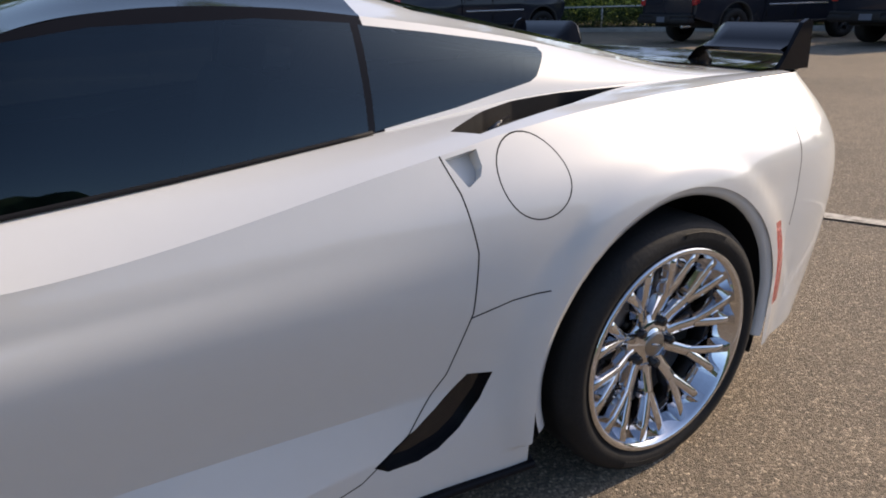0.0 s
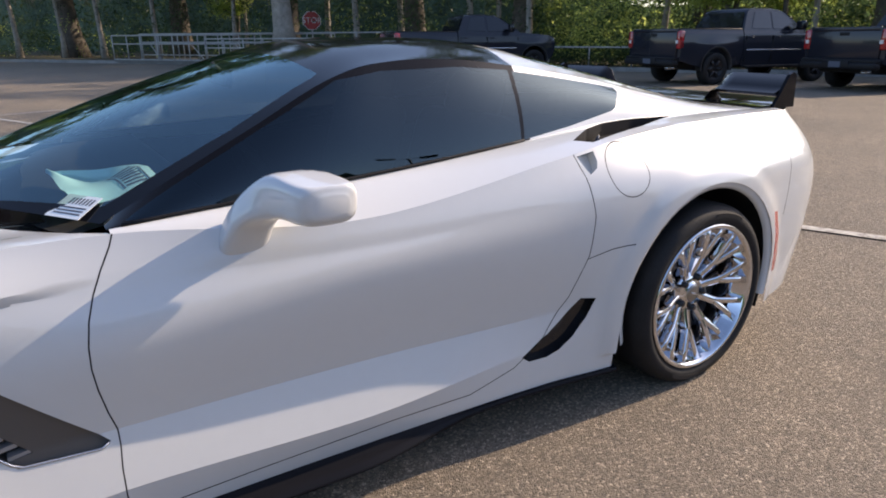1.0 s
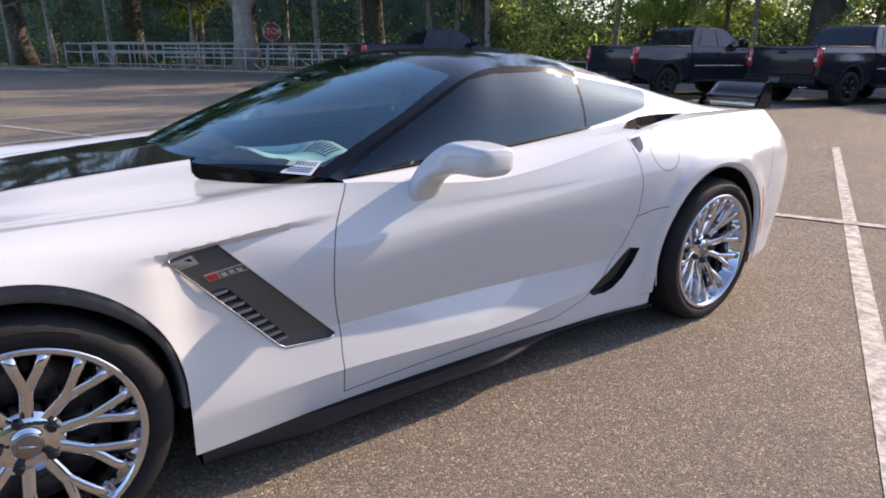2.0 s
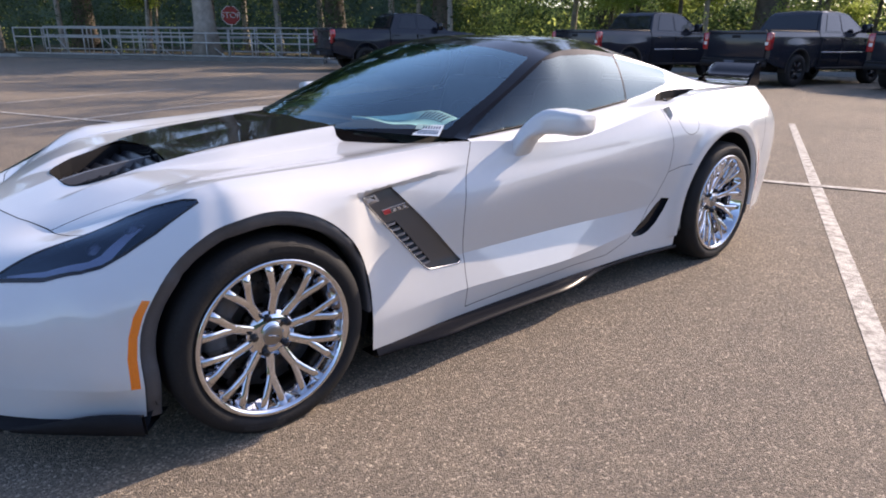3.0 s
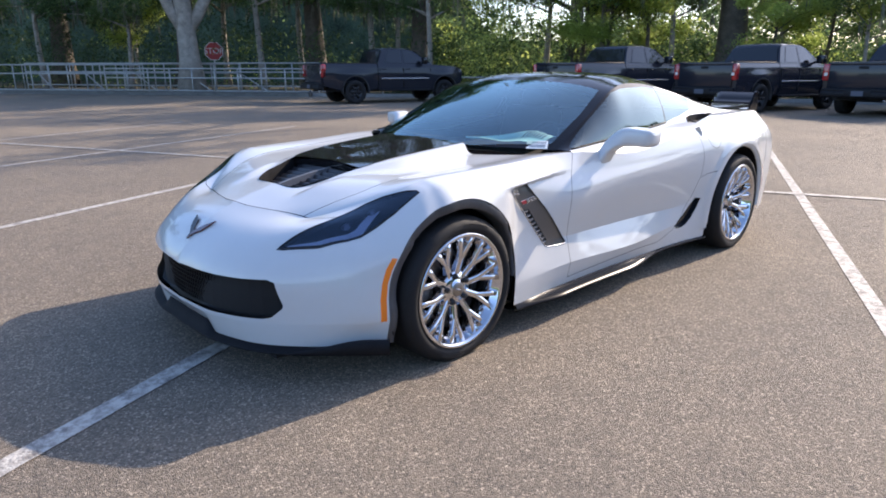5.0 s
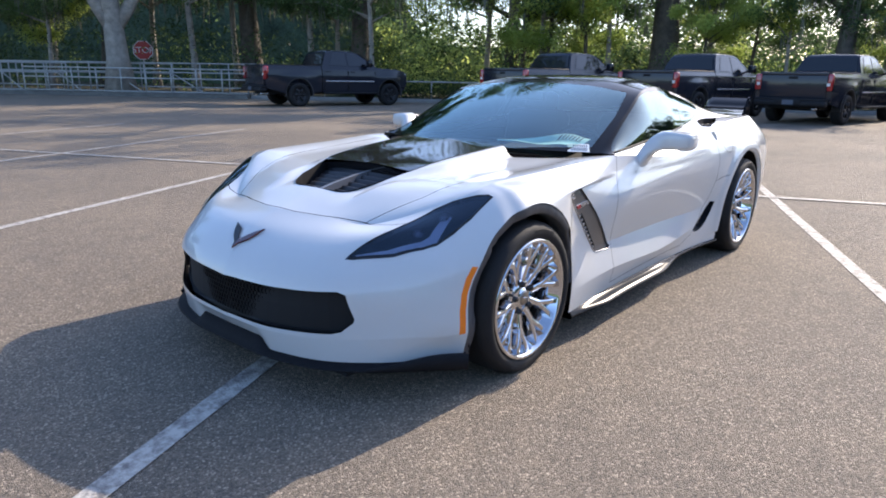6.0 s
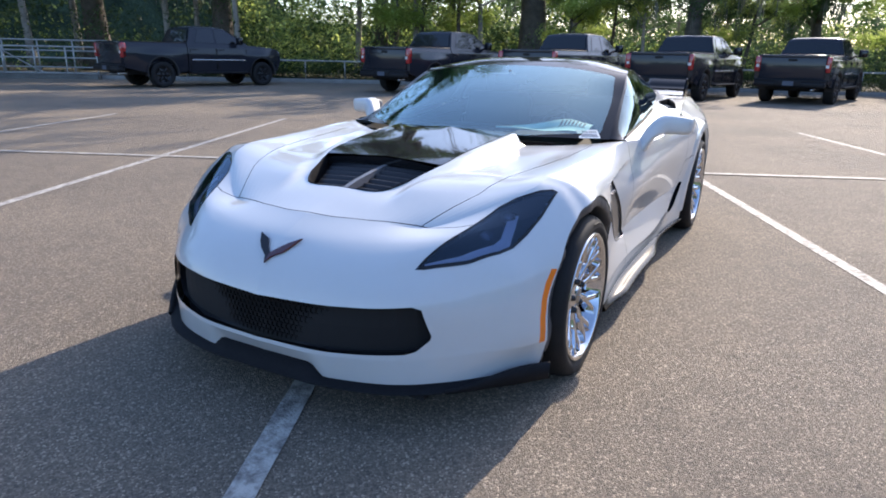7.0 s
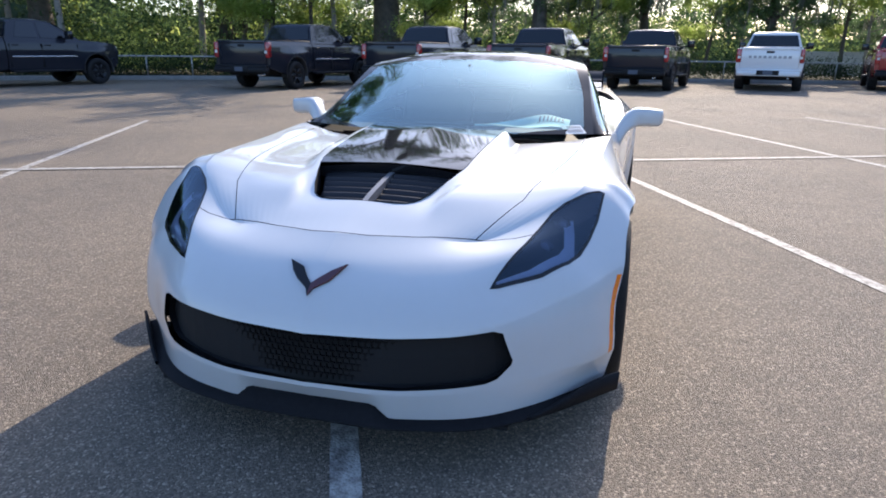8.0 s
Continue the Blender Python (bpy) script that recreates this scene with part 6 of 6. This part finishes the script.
def make_truck(label, paint, rim, pale):
    """A crew-cab pickup: rear bumper at x = 0, nose towards +x, standing on z = 0."""
    t = tagged(new("pickup_truck"), label, "truck", "trucks along the kerb")
    r, xr, xf = .415, 1.30, 5.02
    W = 1.02
    side = [(.10, .64)] + arc(xr, r + .05, .50) + [(2.19, .52), (2.19, 1.40), (.10, 1.42)]
    for s in (-1, 1):
        b = bmesh.new()
        slab(b, side, s * W, s * (W - .13))
        body_side(b, W, (xr,))
        bmesh.ops.recalc_face_normals(b, faces=b.faces[:])
        part("bed_side", b, paint, t, angle=40)
        b = bmesh.new()
        box(b, (.11, s * (W - .125) - .055, 1.400), (2.18, s * (W - .125) + .055, 1.432), bevel=.012)
        part("bed_rail_cap", b, BLACK_TRIM, t)
        for ax in (xr, xf):
            b = bmesh.new()
            rows = []
            for k in range(21):
                a = math.pi * (1.06 - 1.12 * k / 20)
                c, z = math.cos(a), math.sin(a)
                rows.append([Vector((ax + q * c, s * y, r + .05 + q * z)) for q, y in ((.505, W - .20), (.485, W + .035), (.505, W + .052), (.535, W + .046))])
            grid(b, rows)
            part("arch_lip", b, FLARE, t)
    b = bmesh.new()
    box(b, (.05, -W + .13, .72), (.13, W - .13, 1.41), bevel=.025)
    gate = part("tailgate", b, paint, t)
    b = bmesh.new()
    box(b, (.035, -W + .16, 1.33), (.12, W - .16, 1.425), bevel=.02)
    part("gate_lip", b, paint, gate)
    b = bmesh.new()
    box(b, (.040, -.12, 1.24), (.055, .12, 1.31), bevel=.006)
    part("gate_handle", b, BLACK_TRIM, gate)
    for k in range(9 if pale else 0):                                # maker's lettering as plain bars
        b = bmesh.new()
        y = -.60 + 1.2 * k / 8
        box(b, (.043, y - .045, 1.075), (.052, y + .045, 1.155))
        part("gate_mark", b, GATE_GREY, gate, smooth=False)
    b = bmesh.new()
    box(b, (.14, -W + .12, .66), (2.18, W - .12, .72))
    box(b, (2.12, -W + .12, .66), (2.20, W - .12, 1.41))
    part("bed_floor", b, BLACK_TRIM, t, smooth=False)
    # cab and nose in one outline with the front arches cut out
    cab = [(2.22, .50), (xf - .56, .48)] + arc(xf, r + .05, .50) + [(5.70, .52), (5.80, .60), (5.86, .80), (5.87, 1.06), (5.83, 1.20), (5.70, 1.285), (5.40, 1.325), (4.50, 1.385), (2.22, 1.42)]
    b = bmesh.new()
    slab(b, cab, -W, W)
    body_side(b, W, (xf,))
    for v in b.verts:                                                # the nose narrows in plan
        v.co.y *= 1 - .10 * smooth01((v.co.x - 5.35) / .5)
    bmesh.ops.recalc_face_normals(b, faces=b.faces[:])
    part("cab_body", b, paint, t, angle=40)
    # cabin above the belt, rounded across and along
    b = bmesh.new()
    prof = [(2.25, 1.40), (2.31, 1.55), (2.40, 1.76), (2.47, 1.90), (2.56, 1.950), (2.80, 1.972), (3.30, 1.975), (3.62, 1.945), (3.78, 1.885), (4.10, 1.665), (4.52, 1.385)]
    rows = []
    for x, z in prof:
        u = min(max((z - 1.40) / .575, 0), 1)
        w = W - .085 - .20 * u
        rows.append([Vector((x, -w, z - .035 * u)), Vector((x, -w * .95, z - .012 * u)), Vector((x, -w * .8, z + .006 * u)), Vector((x, 0, z + .020 * u)), Vector((x, w * .8, z + .006 * u)), Vector((x, w * .95, z - .012 * u)), Vector((x, w, z - .035 * u))])
    V = grid(b, rows)
    for idx in (0, -1):
        b.faces.new([row[idx] for row in V])
    bmesh.ops.recalc_face_normals(b, faces=b.faces[:])
    part("cab_roof", b, paint, t, angle=38)

    def pane(nm, pts):
        g = bmesh.new()
        f = g.faces.new([g.verts.new(p) for p in pts])
        bmesh.ops.recalc_face_normals(g, faces=[f])
        return part(nm, g, TRUCK_PANE, t, smooth=False)
    pane("rear_window", [(2.258, -.82, 1.475), (2.258, .82, 1.475), (2.405, .71, 1.855), (2.405, -.71, 1.855)])
    for s in (-1, 1):
        y = lambda z: s * (W - .085 - .20 * (z - 1.40) / .54 + .010)
        pane("side_window", [(2.52, y(1.44), 1.44), (3.22, y(1.43), 1.43), (3.22, y(1.885), 1.885), (2.72, y(1.875), 1.875)])
        pane("side_window", [(3.30, y(1.43), 1.43), (4.28, y(1.425), 1.425), (3.72, y(1.82), 1.82), (3.56, y(1.875), 1.875), (3.30, y(1.885), 1.885)])
        b = bmesh.new()
        box(b, (3.98, s * (W + .02), 1.40), (4.14, s * (W + .27), 1.64), bevel=.035)
        tube(b, [(4.10, s * (W - .10), 1.42), (4.06, s * (W + .06), 1.46)], .03, 6)
        part("side_mirror", b, BLACK_GLOSS, t)
        b = bmesh.new()
        box(b, (.025, s * (W - .075) - .075, .93), (.20, s * (W - .055) + .070, 1.375), bevel=.03)
        lamp = part("tail_lamp", b, TAIL_RED, t, "red tail lamp")
        b = bmesh.new()
        box(b, (.020, s * (W - .085) - .040, 1.06), (.028, s * (W - .085) + .045, 1.14))
        part("lamp_white", b, SIGN_WHITE, lamp, smooth=False)
        b = bmesh.new()
        box(b, (5.58, s * .76 - .15, 1.05), (5.865, s * .76 + .13, 1.20), bevel=.03)
        part("headlamp", b, SILVER, t)
        b = bmesh.new()
        box(b, (2.25, s * (W + .01) - .09, .43), (4.42, s * (W + .01) + .09, .49), bevel=.02)
        part("running_board", b, BLACK_TRIM, t)
        b = bmesh.new()
        box(b, (2.34, s * (W + .002) - .012, .865), (4.34, s * (W + .002) + .010, .905), bevel=.008)
        part("side_moulding", b, SILVER, t, "bright strip along the doors")
        for x0, x1 in ((2.30, 3.24), (3.27, 4.40)):                  # door joints
            for x in (x0, x1):
                b = bmesh.new()
                box(b, (x - .006, s * (W - .012) - .015, .58), (x + .006, s * (W - .012) + .015, 1.25))
                part("door_joint", b, BLACK_TRIM, t, smooth=False)
            b = bmesh.new()
            box(b, (x0 + .09, s * (W - .020) - .02, 1.20), (x0 + .27, s * (W - .020) + .025, 1.24), bevel=.008)
            part("door_handle", b, paint, t)
        for x in (xr, xf):
            truck_wheel(t, x, s * (W + .01), r, s, rim)
    pane("windshield", [(3.825, -.76, 1.868), (3.825, .76, 1.868), (4.50, .91, 1.412), (4.50, -.91, 1.412)])
    b = bmesh.new()
    box(b, (-.11, -.97, .50), (.13, .97, .66), bevel=.05)
    box(b, (-.06, -.97, .64), (.12, .97, .73), bevel=.03)
    part("rear_bumper", b, paint if pale else BLACK_TRIM, t)
    b = bmesh.new()
    box(b, (-.118, -.34, .54), (-.100, .34, .69), bevel=.006)
    rec = part("plate_recess", b, BLACK_TRIM, t)
    b = bmesh.new()
    box(b, (-.124, -.15, .545), (-.117, .15, .675))
    part("number_plate", b, PLATE, rec, smooth=False)
    b = bmesh.new()
    box(b, (.3, -.70, .42), (5.5, .70, .56))
    tube(b, [(1.30, -.8, .42), (1.30, .8, .42)], .08, 10)
    tube(b, [(5.02, -.8, .42), (5.02, .8, .42)], .07, 10)
    part("chassis", b, DARK, t, smooth=False)
    b = bmesh.new()
    tube(b, [(.02, -.62, .44), (.55, -.62, .46)], .045, 10)
    part("tail_pipe", b, SILVER, t)
    b = bmesh.new()
    box(b, (5.70, -.62, .72), (5.885, .62, 1.18), bevel=.03)
    part("front_grille", b, BLACK_TRIM, t)
    return t


GATE_GREY = mat("gate_letter_grey", (0.30, 0.31, 0.33), 0.4)
FLARE = mat("wheel_flare_black", (0.02, 0.02, 0.021), 0.6)
TRUCK_PANE = mat("truck_pane_dark", (0.010, 0.012, 0.016), 0.03, spec=0.6, bump=0.25, bump_scale=2.5)


def park(truck, wx, wy, heading, right=True, first=False):
    """Places a truck by its rear wheel's footing."""
    h = radians(heading)
    fx, fy = math.cos(h), math.sin(h)
    off = -1.0 if right else 1.0
    x = wx - 1.30 * fx + off * fy
    y = wy - 1.30 * fy - off * fx
    m = pose(x, y, .0, 0, 0, heading)
    if first:
        truck.matrix_basis = m
        return truck
    return copy_thing(truck, m)


black_truck = make_truck("black crew-cab pickup truck parked nose-in at the kerb", TRUCK_BLACK, WHEEL_DARK, False)
park(black_truck, 12.45, 16.75, -13.5, first=True)
park(black_truck, 16.36, 8.85, -10)
park(black_truck, 18.0, 4.75, -11)
park(black_truck, 19.34, 1.08, -10)
park(black_truck, 20.9, -2.48, -12)
white_truck = make_truck("white crew-cab pickup truck with dark tailgate bars", TRUCK_WHITE, WHEEL_DARK, True)
park(white_truck, 23.0, -6.85, -13, first=True)
red_truck = make_truck("dark red pickup truck parked at the kerb", TRUCK_RED, WHEEL_DARK, False)
park(red_truck, 25.03, -9.62, -14, right=False, first=True)
